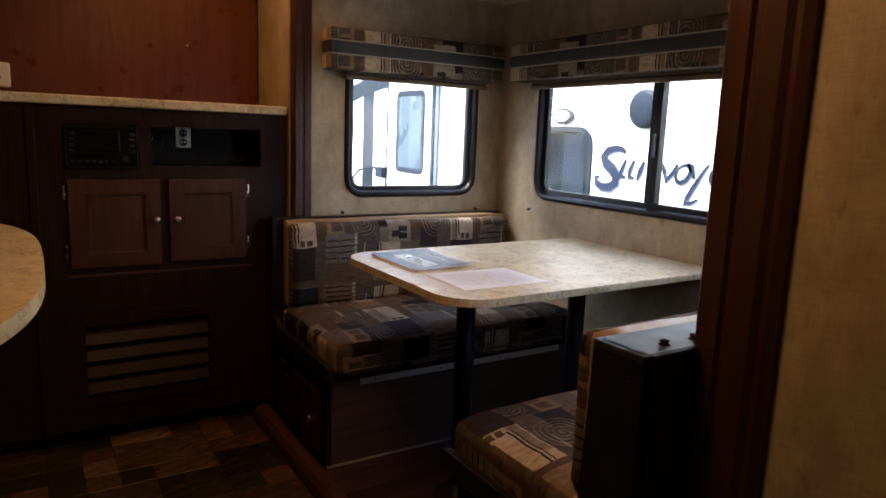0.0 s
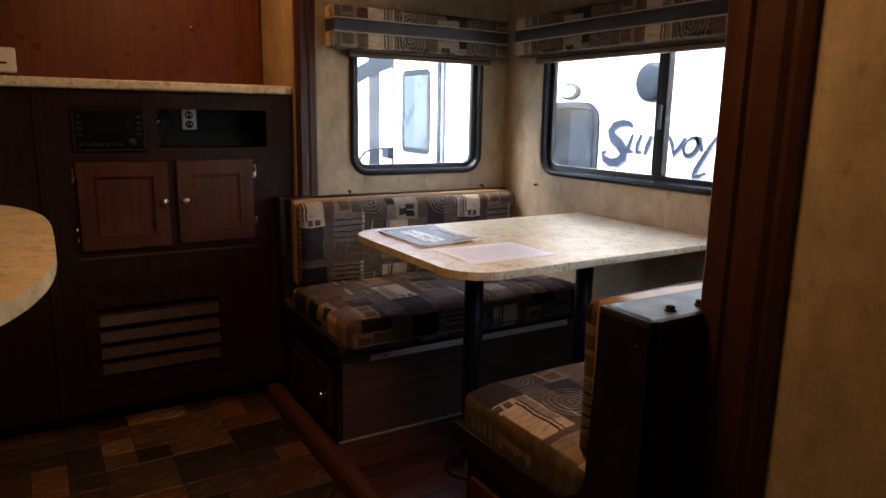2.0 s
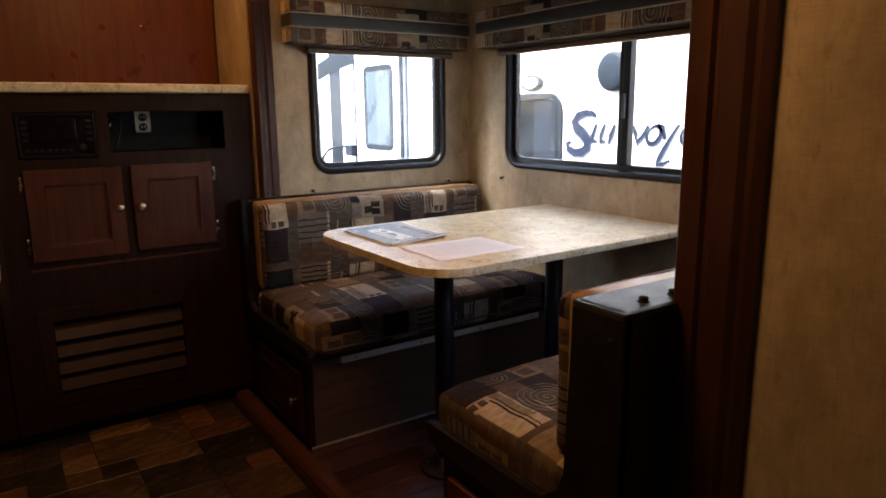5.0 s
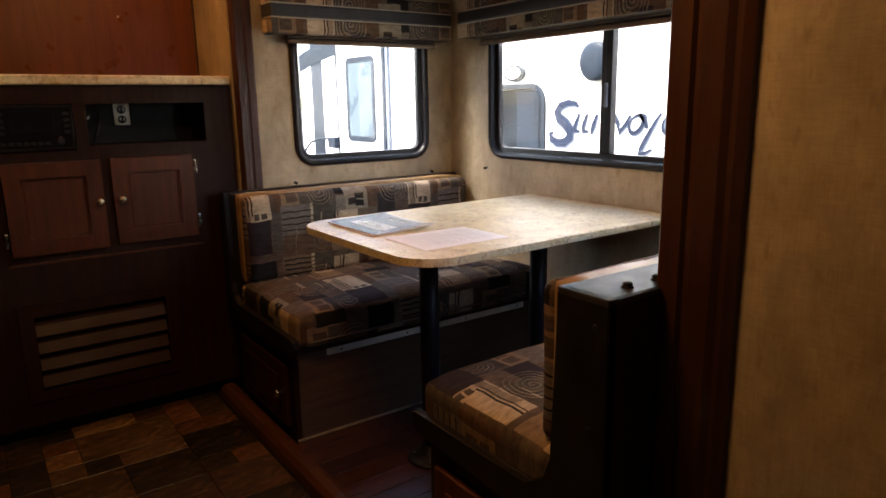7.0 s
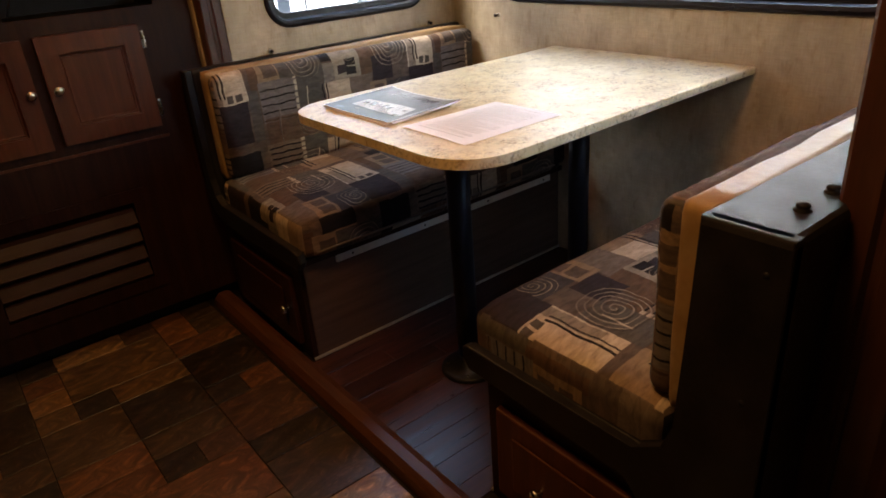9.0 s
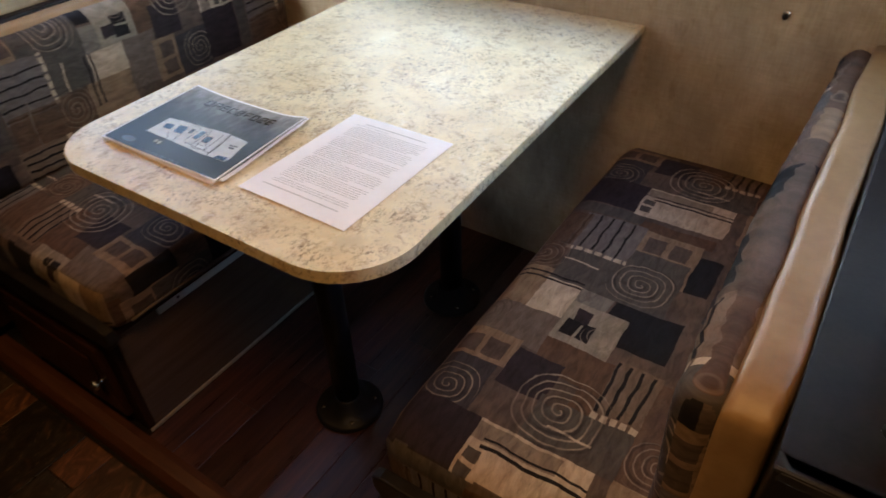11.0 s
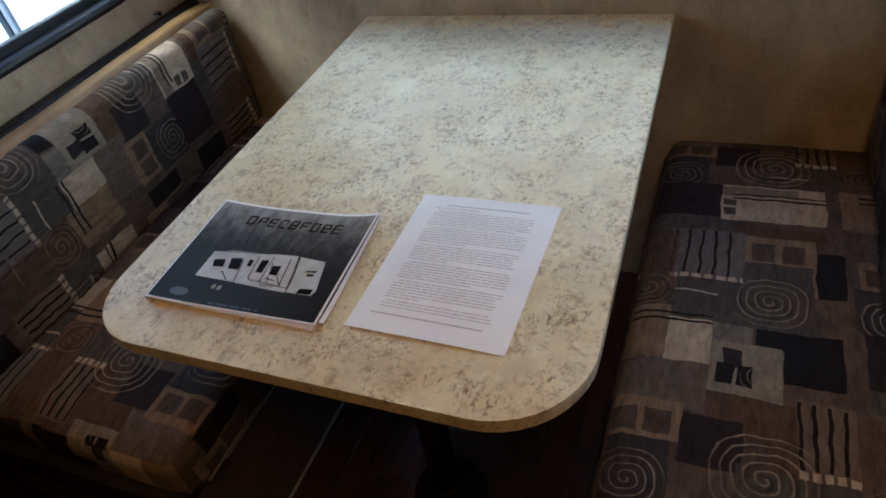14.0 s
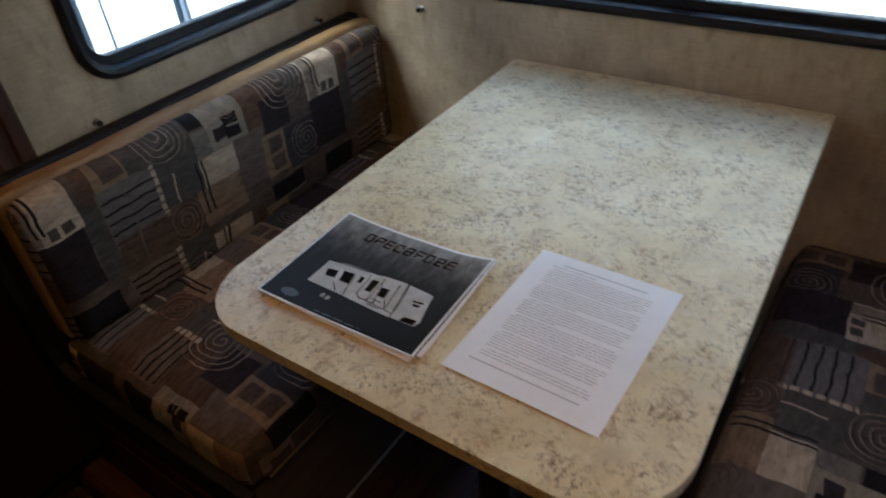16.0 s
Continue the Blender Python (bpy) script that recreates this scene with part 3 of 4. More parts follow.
# ---- windows ----
def window(name, axis, box4, wall, side, mullion=None, label=""):
    """wall: the inner wall face, side: +1 when outdoors lies on the + side."""
    u0, u1, w0, w1 = box4
    o = thing(name, lay(axis, (u0 + u1) / 2, w0, wall), label, "window", kind="structure")
    s = side
    prof = [(0.0, wall - 0.002 * s), (0.003, wall - 0.010 * s), (0.012, wall - 0.014 * s), (0.022, wall - 0.010 * s), (0.026, wall + 0.002 * s), (0.026, wall + 0.03 * s), (0.0125, wall + 0.03 * s), (0.0125, wall - 0.002 * s)]
    part("window_frame", ring(axis, u0, u1, w0, w1, 0.085, prof), M_METALB, o, smooth=False)
    prof = [(0.0265, wall + 0.012 * s), (0.044, wall + 0.014 * s), (0.046, wall + 0.018 * s), (0.046, wall + 0.036 * s), (0.0265, wall + 0.036 * s)]
    part("sash", ring(axis, u0, u1, w0, w1, 0.085, prof), M_METALB, o)
    panes = [(u0, u1)] if mullion is None else [(u0, mullion - 0.005), (mullion + 0.005, u1)]
    for a, b in panes:
        pts = rounded(a + (0.047 if a == u0 else 0), b - (0.047 if b == u1 else 0), w0 + 0.047, w1 - 0.047, 0.04 if mullion is None else 0.012)
        g = part("pane", slab(axis, pts, wall + 0.024 * s, wall + 0.027 * s), M_GLASS, o, "clear window glass")
        g.visible_shadow = False
    if mullion is not None:
        part("mullion", lay_box(axis, mullion - 0.014, mullion + 0.016, w0 + 0.046, w1 - 0.046, wall + 0.002 * s, wall + 0.034 * s, 0.003), M_METALB, o)
        part("sliding_rail", lay_box(axis, mullion + 0.018, mullion + 0.040, w0 + 0.046, w1 - 0.046, wall + 0.010 * s, wall + 0.030 * s, 0.003), M_METALB, o)
        part("latch", lay_box(axis, mullion - 0.004, mullion + 0.008, 1.13, 1.215, wall - 0.012 * s, wall + 0.001 * s, 0.004), M_SILVER, o, "grey window latch")
        for k in range(5):
            part("frame_screw", lathe(lay(axis, u0 + 0.15 + 0.26 * k, w0 + 0.011, wall - 0.0135 * s), -lay(axis, 0, 0, s), [(0, 0.004), (0.0015, 0.0035), (0.0022, 0.001)], 8), M_METALB, o)
    return o


def lay_box(axis, u0, u1, w0, w1, d0, d1, bevel=0.0):
    a, b = lay(axis, u0, w0, min(d0, d1)), lay(axis, u1, w1, max(d0, d1))
    return box(a.x, b.x, a.y, b.y, a.z, b.z, bevel)


window("window_1", "y", W1, 0.0, 1, None, "black-framed fixed window with rounded corners over the bench")
window("window_2", "x", W2, 0.0, 1, -0.93, "black-framed sliding window with rounded corners beside the table")
window("window_3", "y", W1, Y_S, -1, None, "black-framed fixed window with rounded corners over the bench")


def valance(axis, u0, u1, wall, s, label, ox):
    """A padded box over a window: two patchwork strips and a charcoal band between light cords."""
    d0, d1 = wall - 0.002 * s, wall - 0.098 * s
    o = thing("valance", lay(axis, (u0 + u1) / 2, 1.42, wall), label, "window valance", "window valances")
    bot, b0, b1, top = 1.420, 1.476, 1.527, 1.574
    for nm, a, b, mt, deep in (("lower_fabric", bot, b0, M_FAB, 0), ("band", b0 + 0.001, b1 - 0.001, M_BAND, 0.003), ("upper_fabric", b1, top, M_FAB, 0)):
        bm = lay_box(axis, u0, u1, a, b, d0, d1 - deep * s, 0.007)
        part(nm, spread(bm, ox, 0.153 if nm == "upper_fabric" else 0.22, True), mt, o, "charcoal vinyl band" if nm == "band" else "patchwork fabric strip", smooth=False)
    for z in (b0, b1):
        e = 0.0995
        pts = [lay(axis, u0 - 0.001, z, d0), lay(axis, u0 - 0.001, z, wall - e * s), lay(axis, u1 + 0.001, z, wall - e * s), lay(axis, u1 + 0.001, z, d0)]
        part("cord", tube(pts, 0.0026, 6), M_PIPING, o, "light cord")
    return o


def pleated_shade(axis, u0, u1, wall, s):
    o = thing("pleated_shade", lay(axis, (u0 + u1) / 2, 1.385, wall), "brown pleated window shade drawn up under the valance", "window shade", "window shades")
    pts = []
    for k in range(9):
        pts.append((wall - (0.012 + 0.0) * s if k % 2 else wall - 0.022 * s, 1.405 + 0.006 * k))
    own = bmesh.new()
    fr, bk = [], []
    for d, z in pts:
        fr.append((own.verts.new(lay(axis, u0, z, d - 0.02 * s)), own.verts.new(lay(axis, u1, z, d - 0.02 * s))))
        bk.append((own.verts.new(lay(axis, u0, z, wall - 0.018 * s)), own.verts.new(lay(axis, u1, z, wall - 0.018 * s))))
    for i in range(len(pts) - 1):
        own.faces.new((fr[i][0], fr[i][1], fr[i + 1][1], fr[i + 1][0]))
        own.faces.new((bk[i][0], bk[i][1], bk[i + 1][1], bk[i + 1][0]))
        own.faces.new((fr[i][0], fr[i + 1][0], bk[i + 1][0], bk[i][0]))
        own.faces.new((fr[i][1], fr[i + 1][1], bk[i + 1][1], bk[i][1]))
    own.faces.new((fr[0][0], fr[0][1], bk[0][1], bk[0][0]))
    own.faces.new((fr[-1][0], fr[-1][1], bk[-1][1], bk[-1][0]))
    part("pleats", own, M_SHADE, o)
    part("bottom_rail", lay_box(axis, u0, u1, 1.388, 1.404, wall - 0.018 * s, wall - 0.045 * s, 0.004), M_SHADE, o, "brown shade rail")
    return o


valance("y", -0.888, -0.066, 0.0, 1, "patchwork fabric window valance with a charcoal band, short", 0.1)
valance("x", -1.69, -0.185, 0.0, 1, "patchwork fabric window valance with a charcoal band, long", 0.3)
valance("y", -0.815, -0.062, Y_S, -1, "patchwork fabric window valance with a charcoal band, short", 0.5)
pleated_shade("y", -0.80, -0.115, 0.0, 1)
pleated_shade("x", -1.60, -0.262, 0.0, 1)
pleated_shade("y", -0.80, -0.115, Y_S, -1)


def snap(axis, u, w, wall, s):
    o = thing("snap_hook", lay(axis, u, w, wall), "small nickel snap stud on the wall", "wall hook", "snap studs")
    n = -lay(axis, 0, 0, s)
    part("washer", lathe(lay(axis, u, w, wall), n, [(0, 0.008), (0.002, 0.0075), (0.003, 0.003)], 12), M_CHROME, o, smooth=True)
    part("stud", lathe(lay(axis, u, w, wall) + n * 0.003, n, [(0, 0.003), (0.009, 0.003), (0.011, 0.006), (0.015, 0.006), (0.017, 0.002)], 12), M_METALB, o, smooth=True)


snap("y", -0.793, 0.848, 0.0, 1)
snap("y", -0.125, 0.848, 0.0, 1)
snap("x", -0.261, 0.872, 0.0, 1)
snap("x", -1.535, 0.855, 0.0, 1)


# ---- booths ----
def drawer_front(parent, y0, y1, z0, z1, x, knob, mat, label):
    d = part("door", box(x - 0.018, x, y0, y1, z0, z1, 0.004), mat, parent, label)
    part("raised_panel", box(x - 0.023, x - 0.0185, y0 + 0.05, y1 - 0.05, z0 + 0.045, z1 - 0.045, 0.003), mat, d)
    part("knob", lathe((x - 0.018, knob[0], knob[1]), (-1, 0, 0), [(0, 0.007), (0.006, 0.005), (0.014, 0.006), (0.018, 0.013), (0.026, 0.013), (0.030, 0.006)]), M_CHROME, d, "nickel knob", smooth=True)


def booth(flip):
    """A dinette bench; flip mirrors it to the other end of the slide-out."""
    def Y(y):
        return Y_S - y if flip else y

    def bx(x0, x1, a, b, z0, z1, bevel=0.0):
        if flip and x0 < -1.0:
            x0 += 0.04
            x1 += 0.04 if x1 < -1.0 else 0
        return box(x0, x1, min(Y(a), Y(b)), max(Y(a), Y(b)), z0, z1, bevel)

    o = thing("dinette_bench", (-0.54, Y(-0.3), Z0), ("dark wood dinette bench with a thick black vinyl back board" if flip else "dark wood dinette bench with black edging under the small window"), "bench", "dinette benches")
    part("base", bx(-1.06, -0.001, -0.02, -0.557, Z0, 0.344, 0.003), M_BASE, o, "dark brown laminated base")
    part("end_panel", bx(-1.078, -1.0605, -0.02, -0.560, Z0, 0.3525, 0.002), M_DARK, o)
    part("strip", bx(-0.955, -0.055, -0.5575, -0.566, 0.317, 0.341, 0.0015), M_WHITE, o, "light strip under the cushion")
    for k in range(4):
        part("strip_screw", lathe((-0.90 + 0.27 * k, Y(-0.566), 0.329), (0, 1 if flip else -1, 0), [(0, 0.004), (0.001, 0.0035), (0.002, 0.001)], 8), M_METALB, o)
    part("floor_strip", bx(-1.078, -0.002, -0.5605, -0.566, Z0, Z0 + 0.010, 0.002), M_PIPING, o, "thin pale strip along the floor")
    part("seat_board", bx(-1.06, -0.002, -0.02, -0.575, 0.3445, 0.3615, 0.002), M_DARK, o)
    drawer_front(o, min(Y(-0.10), Y(-0.52)), max(Y(-0.10), Y(-0.52)), 0.075, 0.300, -1.038 if flip else -1.078, (Y(-0.497), 0.199) if not flip else (Y(-0.39), 0.174), M_DOOR if flip else M_DRAWER, "reddish brown drawer front" if flip else "dark brown drawer front")
    # black L-shaped edging at the aisle end
    rail = [(-0.005, 0.838), (-0.045, 0.838), (-0.050, 0.49), (-0.065, 0.44), (-0.105, 0.415), (-0.60, 0.418), (-0.628, 0.412), (-0.634, 0.388), (-0.615, 0.362), (-0.30, 0.353), (-0.08, 0.353), (-0.03, 0.375), (-0.005, 0.41)]
    if flip:
        rail = [(0.004, 0.838), (-0.114, 0.838), (-0.120, 0.50), (-0.138, 0.45), (-0.19, 0.415), (-0.59, 0.418), (-0.606, 0.410), (-0.606, 0.385), (-0.59, 0.362), (-0.20, 0.353), (-0.155, 0.30), (-0.150, Z0), (0.004, Z0)]
    own = slab("x", [(Y(a), z) for a, z in rail], -1.102 + (0.04 if flip else 0), -1.0785 + (0.04 if flip else 0), 0.004)
    part("edge_rail", own, M_BLACKV, o, "black padded vinyl edging")
    if flip:
        own = slab("z", [(-1.065, -1.874), (-0.925, -1.874), (-0.925, -1.850), (-0.01, -1.850), (-0.01, -1.7565), (-1.0375, -1.7565), (-1.065, -1.7605)], 0.362, 0.838, 0.010)
        part("back_board", own, M_BLACKV, o, "thick black vinyl back board")
        for x in (-0.972, -0.893, -0.55, -0.25):
            part("bolt", lathe((x, Y(-0.033), 0.838), (0, 0, 1), [(0, 0.011), (0.002, 0.011), (0.003, 0.007), (0.006, 0.009), (0.009, 0.008), (0.011, 0.003)], 12), M_BLACK, o, smooth=True)
        for y, z in ((-0.022, 0.788), (-0.030, 0.60)):
            part("stud", lathe((-1.062, Y(y), z), (-1, 0, 0), [(0, 0.006), (0.003, 0.005), (0.004, 0.002)], 10), M_METALB, o, smooth=True)
    else:
        part("back_board", bx(-1.078, -0.002, -0.002, -0.042, 0.345, 0.838, 0.010), M_BLACKV, o, "black vinyl back board")
    return o


def seat_cushion(flip, ox, oy):
    def Y(y):
        return Y_S - y if flip else y

    a, b = sorted((Y(-0.150 if flip else -0.05), Y(-0.612)))
    o = thing("seat_cushion", (-0.53, (a + b) / 2, 0.338), "patchwork fabric seat cushion on the bench", "cushion", "bench seat cushions")
    end = -1.035 if flip else -1.075
    bm = cushion(end, -0.004, a, b, 0.362, 0.498, 0.042, 0.010, 3 if flip else 8)
    c = part("cover", spread(bm, ox, oy, False, -1 if flip else 1, (end, Y(-0.612), 0.498)), M_FAB, o, smooth=True)
    yy = Y(-0.612)
    pts = [(end + 0.04 + 0.0475 * k, yy + (0.003 if flip else -0.003) + 0.001 * math.sin(k), 0.394) for k in range(21)]
    part("piping", tube(pts, 0.0035, 6), M_SHADE, c, "brown seam piping", smooth=True)
    return o


def back_cushion(flip, ox, oy):
    def Y(y):
        return Y_S - y if flip else y

    k = 0.114 if flip else 0.043
    end = 0.045 if flip else 0.0
    o = thing("back_cushion", (-0.53, Y(-k - 0.05), 0.48), "patchwork fabric back cushion with tan vinyl top and sides", "cushion", "bench back cushions")
    a, b = sorted((Y(-k - (0.045 if flip else 0.034)), Y(-k - 0.092)))
    bm = cushion(-1.055 + end, -0.012, a, b, 0.490, 0.824, 0.028, 0.010, 5 if flip else 11, axis=1, cuts=63, ruche=0.0035)
    part("cover", spread(bm, ox, oy, True, -1 if flip else 1), M_FAB, o, "patchwork fabric front", smooth=True)
    a, b = sorted((Y(-k), Y(-k - (0.058 if flip else 0.050))))
    part("vinyl_side", cushion(-1.060 + end, -0.008, a, b, 0.486, 0.834, 0.014, 0.0, 2, axis=1), M_GOLD, o, "tan vinyl back and sides", smooth=True)
    s = -1 if not flip else 1
    for x in (-0.86, -0.70, -0.52, -0.34, -0.18):
        yy = Y(-k - 0.094)
        part("pleat", tube([(x + 0.004 * math.sin(9 * t + x * 20), yy + s * (0.001 if 0.1 < t < 0.9 else -0.004), 0.52 + 0.27 * t) for t in [i / 8 for i in range(9)]], 0.0028, 6), M_SHADE, o, "pulled vertical seam", smooth=True)
    return o


booth(False)
booth(True)
seat_cushion(False, 0.835, 0.625)
seat_cushion(True, -0.20, -1.24)
back_cushion(False, 1.07, -0.58)
back_cushion(True, 0.05, -0.10)

# ---- table ----
table = thing("dinette_table", (-0.52, -0.915, Z0), "mottled cream laminate table on two black pedestal legs", "table")
TY0, TY1, TZ = -1.262, -0.545, 0.785
pts = []
for cx, cy, r, a0 in ((-0.928, TY1 - 0.110, 0.110, 90), (-0.913, TY0 + 0.125, 0.125, 180)):
    for i in range(11):
        a = radians(a0 + 9 * i)
        pts.append((cx + r * math.cos(a), cy + r * math.sin(a)))
pts += [(-0.004, TY0), (-0.004, TY1)]
pts = [(x, y + 0.022 * x + 0.006) for x, y in pts]
top = part("tabletop", slab("z", pts, TZ - 0.021, TZ, 0.005, seg=3), M_LAM, table, smooth=False)
for i, x in enumerate((-0.765, -0.306)):
    leg = part("leg", rod((x, -0.915, Z0 + 0.012), (x, -0.915, TZ - 0.0215), 0.030, 24), M_METALB, table, "black tubular pedestal leg", smooth=True)
    part("base_flange", lathe((x, -0.915, Z0), (0, 0, 1), [(0, 0.082), (0.006, 0.082), (0.012, 0.074), (0.018, 0.042), (0.05, 0.036), (0.052, 0.030)], 28), M_METALB, leg, "round black floor flange", smooth=True)
    part("top_flange", lathe((x, -0.915, TZ - 0.0215), (0, 0, -1), [(0, 0.085), (0.005, 0.085), (0.010, 0.045), (0.04, 0.036), (0.042, 0.031)], 28), M_METALB, leg, "round black top flange", smooth=True)
    for k in range(4):
        a = radians(45 + 90 * k)
        part("screw", lathe((x + 0.062 * math.cos(a), -0.915 + 0.062 * math.sin(a), Z0 + 0.013), (0, 0, 1), [(0, 0.005), (0.002, 0.004), (0.003, 0.001)], 8), M_CHROME, leg)


def sheet(name, w, h, m, lift, mat, parent, z, thick, label="", uv=False):
    """A sheet of paper, w by h, at the flat pose m; lift(s, t) raises it."""
    own = bmesh.new()
    n, k = 14, 12
    lay_ = own.loops.layers.uv.new("page") if uv else None
    g = {}
    for side in (0, 1):
        for i in range(n + 1):
            for j in range(k + 1):
                s, t = i / n, j / k
                p = m @ Vector(((s - 0.5) * w, (t - 0.5) * h, z + lift(s, t) + (thick if side else 0)))
                g[side, i, j] = own.verts.new(p)
    for side in (0, 1):
        for i in range(n):
            for j in range(k):
                f = own.faces.new([g[side, *q] for q in ((i, j), (i + 1, j), (i + 1, j + 1), (i, j + 1))])
                if uv:
                    for lp, q in zip(f.loops, ((i, j), (i + 1, j), (i + 1, j + 1), (i, j + 1))):
                        lp[lay_].uv = (q[0] / n, q[1] / k)
    rim = [(i, 0) for i in range(n)] + [(n, j) for j in range(k)] + [(n - i, k) for i in range(n)] + [(0, k - j) for j in range(k)]
    for a, b in zip(rim, rim[1:] + rim[:1]):
        own.faces.new((g[0, *a], g[0, *b], g[1, *b], g[1, *a]))
    return part(name, own, mat, parent, label)


def bar(own, m, x0, x1, y0, y1, z, lift, w, h):
    """A printed bar that follows the sheet."""
    steps = max(1, int((x1 - x0) / 0.03))
    for q in range(steps):
        a, b = x0 + (x1 - x0) * q / steps, x0 + (x1 - x0) * (q + 1) / steps
        vs = [own.verts.new(m @ Vector((x, y, z + lift(x / w + 0.5, y / h + 0.5)))) for x, y in ((a, y0), (b, y0), (b, y1), (a, y1))]
        own.faces.new(vs)


PW, PH = 0.216, 0.279
flat = lambda s, t: 0.0008 * math.sin(3 * s) + 0.0012 * (1 - s) * (1 - t) ** 2 + 0.0014 * s * t
mp = pose(-0.806, -1.066, 0, 0, 0, -90.6)
letter = thing("printed_sheet", (-0.806, -1.066, TZ), "white letter sheet printed with close lines of text on the table", "paper sheet")
sheet("page", PW, PH, mp, flat, M_PAPER, letter, TZ + 0.0005, 0.0003)
own = bmesh.new()
rnd_ = random.Random(4)
bar(own, mp, -0.062, 0.066, 0.1165, 0.1185, TZ + 0.0012, flat, PW, PH)
y = 0.110
for line in range(41):
    end = 0.078 if line % 7 else rnd_.uniform(-0.03, 0.07)
    x = -0.077 if line % 7 != 1 else -0.071
    while x < end - 0.006:
        wd = rnd_.uniform(0.006, 0.018)
        bar(own, mp, x, min(x + wd, end), y - 0.0007, y + 0.0007, TZ + 0.0012, flat, PW, PH)
        x += wd + 0.0017
    y -= 0.0051 if line % 7 else 0.0072
    if y < -0.10:
        break
bar(own, mp, -0.084, 0.070, -0.1105, -0.1085, TZ + 0.0012, flat, PW, PH)
part("print", own, M_INK, letter, "grey lines of print, too small to read", kind="stuff")

# magazine stack, slightly fanned and curled
MW, MH = 0.282, 0.210
mag = thing("magazine", (-0.845, -0.778, TZ), "grey and black trailer magazine with curled corners on the table", "magazine")
curl = lambda s, t: 0.008 * max(0, 0.45 - s) ** 2 / 0.2 * (0.4 + 0.6 * t) + 0.013 * max(0, s - 0.7) ** 2 / 0.09 * max(0, t - 0.2)
mm = pose(-0.852, -0.780, 0, 0, 0, -88.8)
M_PAGES = M_PAPER
for k, (rot, dx) in enumerate(((-90.5, -0.004), (-87.5, 0.002))):
    sheet("page_block", MW, MH, pose(-0.853 + dx, -0.782 - dx, 0, 0, 0, rot), curl, M_PAGES, mag, TZ + 0.0006 + 0.0028 * k, 0.0022, "white page block")
sheet("cover", MW, MH, mm, curl, M_COVER, mag, TZ + 0.0064, 0.0006, "black and grey printed cover", uv=True)
Z_C = TZ + 0.0074
own = bmesh.new()
for a, b, c, d in ((-0.140, 0.140, 0.105, 0.109), (-0.140, 0.140, -0.109, -0.106), (0.136, 0.140, -0.106, 0.105), (-0.140, -0.1375, -0.106, 0.105)):
    bar(own, mm, a, b, c, d, Z_C, curl, MW, MH)
part("cover_border", own, M_PAPER, mag, "white cover border")
own = bmesh.new()
for k in range(9):
    x = -0.077 + 0.0190 * k
    bar(own, mm, x + 0.002, x + 0.0155, 0.0805, 0.083, Z_C, curl, MW, MH)
    if k % 4 != 1:
        bar(own, mm, x, x + 0.0135, 0.0635, 0.066, Z_C, curl, MW, MH)
    if k % 3:
        bar(own, mm, x + 0.001, x + 0.0145, 0.072, 0.0742, Z_C, curl, MW, MH)
    bar(own, mm, x + 0.001, x + 0.0035, 0.066, 0.0805, Z_C, curl, MW, MH)
    if k % 3 != 2:
        bar(own, mm, x + 0.0125, x + 0.015, 0.0742 if k % 2 else 0.066, 0.0805, Z_C, curl, MW, MH)
part("title", own, M_GLOSS, mag, "dark block shapes of a title", kind="stuff")


def poly(own, m, pts, z, lift, w, h):
    own.faces.new([own.verts.new(m @ Vector((x, y, z + lift(x / w + 0.5, y / h + 0.5)))) for x, y in pts])


own = bmesh.new()
for a, b, la, lb, ha, hb in ((-0.089, -0.06, -0.056, -0.0565, -0.004, 0.003), (-0.06, -0.03, -0.0565, -0.057, 0.003, 0.005), (-0.03, 0.00, -0.057, -0.059, 0.005, 0.006), (0.00, 0.03, -0.059, -0.061, 0.006, 0.008), (0.03, 0.0515, -0.061, -0.062, 0.008, 0.009)):
    poly(own, mm, [(a, la), (b, lb), (b, hb), (a, ha)], Z_C + 0.0002, curl, MW, MH)
poly(own, mm, [(0.0515, -0.062), (0.067, -0.0625), (0.063, -0.03), (0.0535, 0.006), (0.0515, 0.009)], Z_C + 0.0002, curl, MW, MH)
poly(own, mm, [(0.0685, -0.0615), (0.108, -0.0615), (0.112, -0.052), (0.104, -0.02), (0.099, 0.003), (0.055, 0.008), (0.0645, -0.03)], Z_C + 0.0002, curl, MW, MH)
part("trailer_picture", own, M_PRINT, mag, "pale printed trailer shape", kind="stuff")
own = bmesh.new()
for pts in (((-0.079, -0.020), (-0.061, -0.016), (-0.056, -0.032), (-0.073, -0.034)), ((-0.053, -0.012), (-0.034, -0.010), (-0.028, -0.033), (-0.046, -0.034)), ((-0.002, -0.008), (0.010, -0.007), (0.012, -0.033), (0.001, -0.033)), ((0.021, -0.016), (0.035, -0.015), (0.038, -0.034), (0.026, -0.034)), ((-0.022, -0.010), (-0.015, -0.010), (-0.013, -0.024), (-0.020, -0.024)), ((0.078, -0.018), (0.095, -0.016), (0.095, -0.019), (0.078, -0.0205)), ((0.082, -0.024), (0.094, -0.023), (0.093, -0.027), (0.084, -0.028)), ((0.086, -0.052), (0.106, -0.050), (0.106, -0.060), (0.084, -0.0612))):
    poly(own, mm, pts, Z_C + 0.0005, curl, MW, MH)
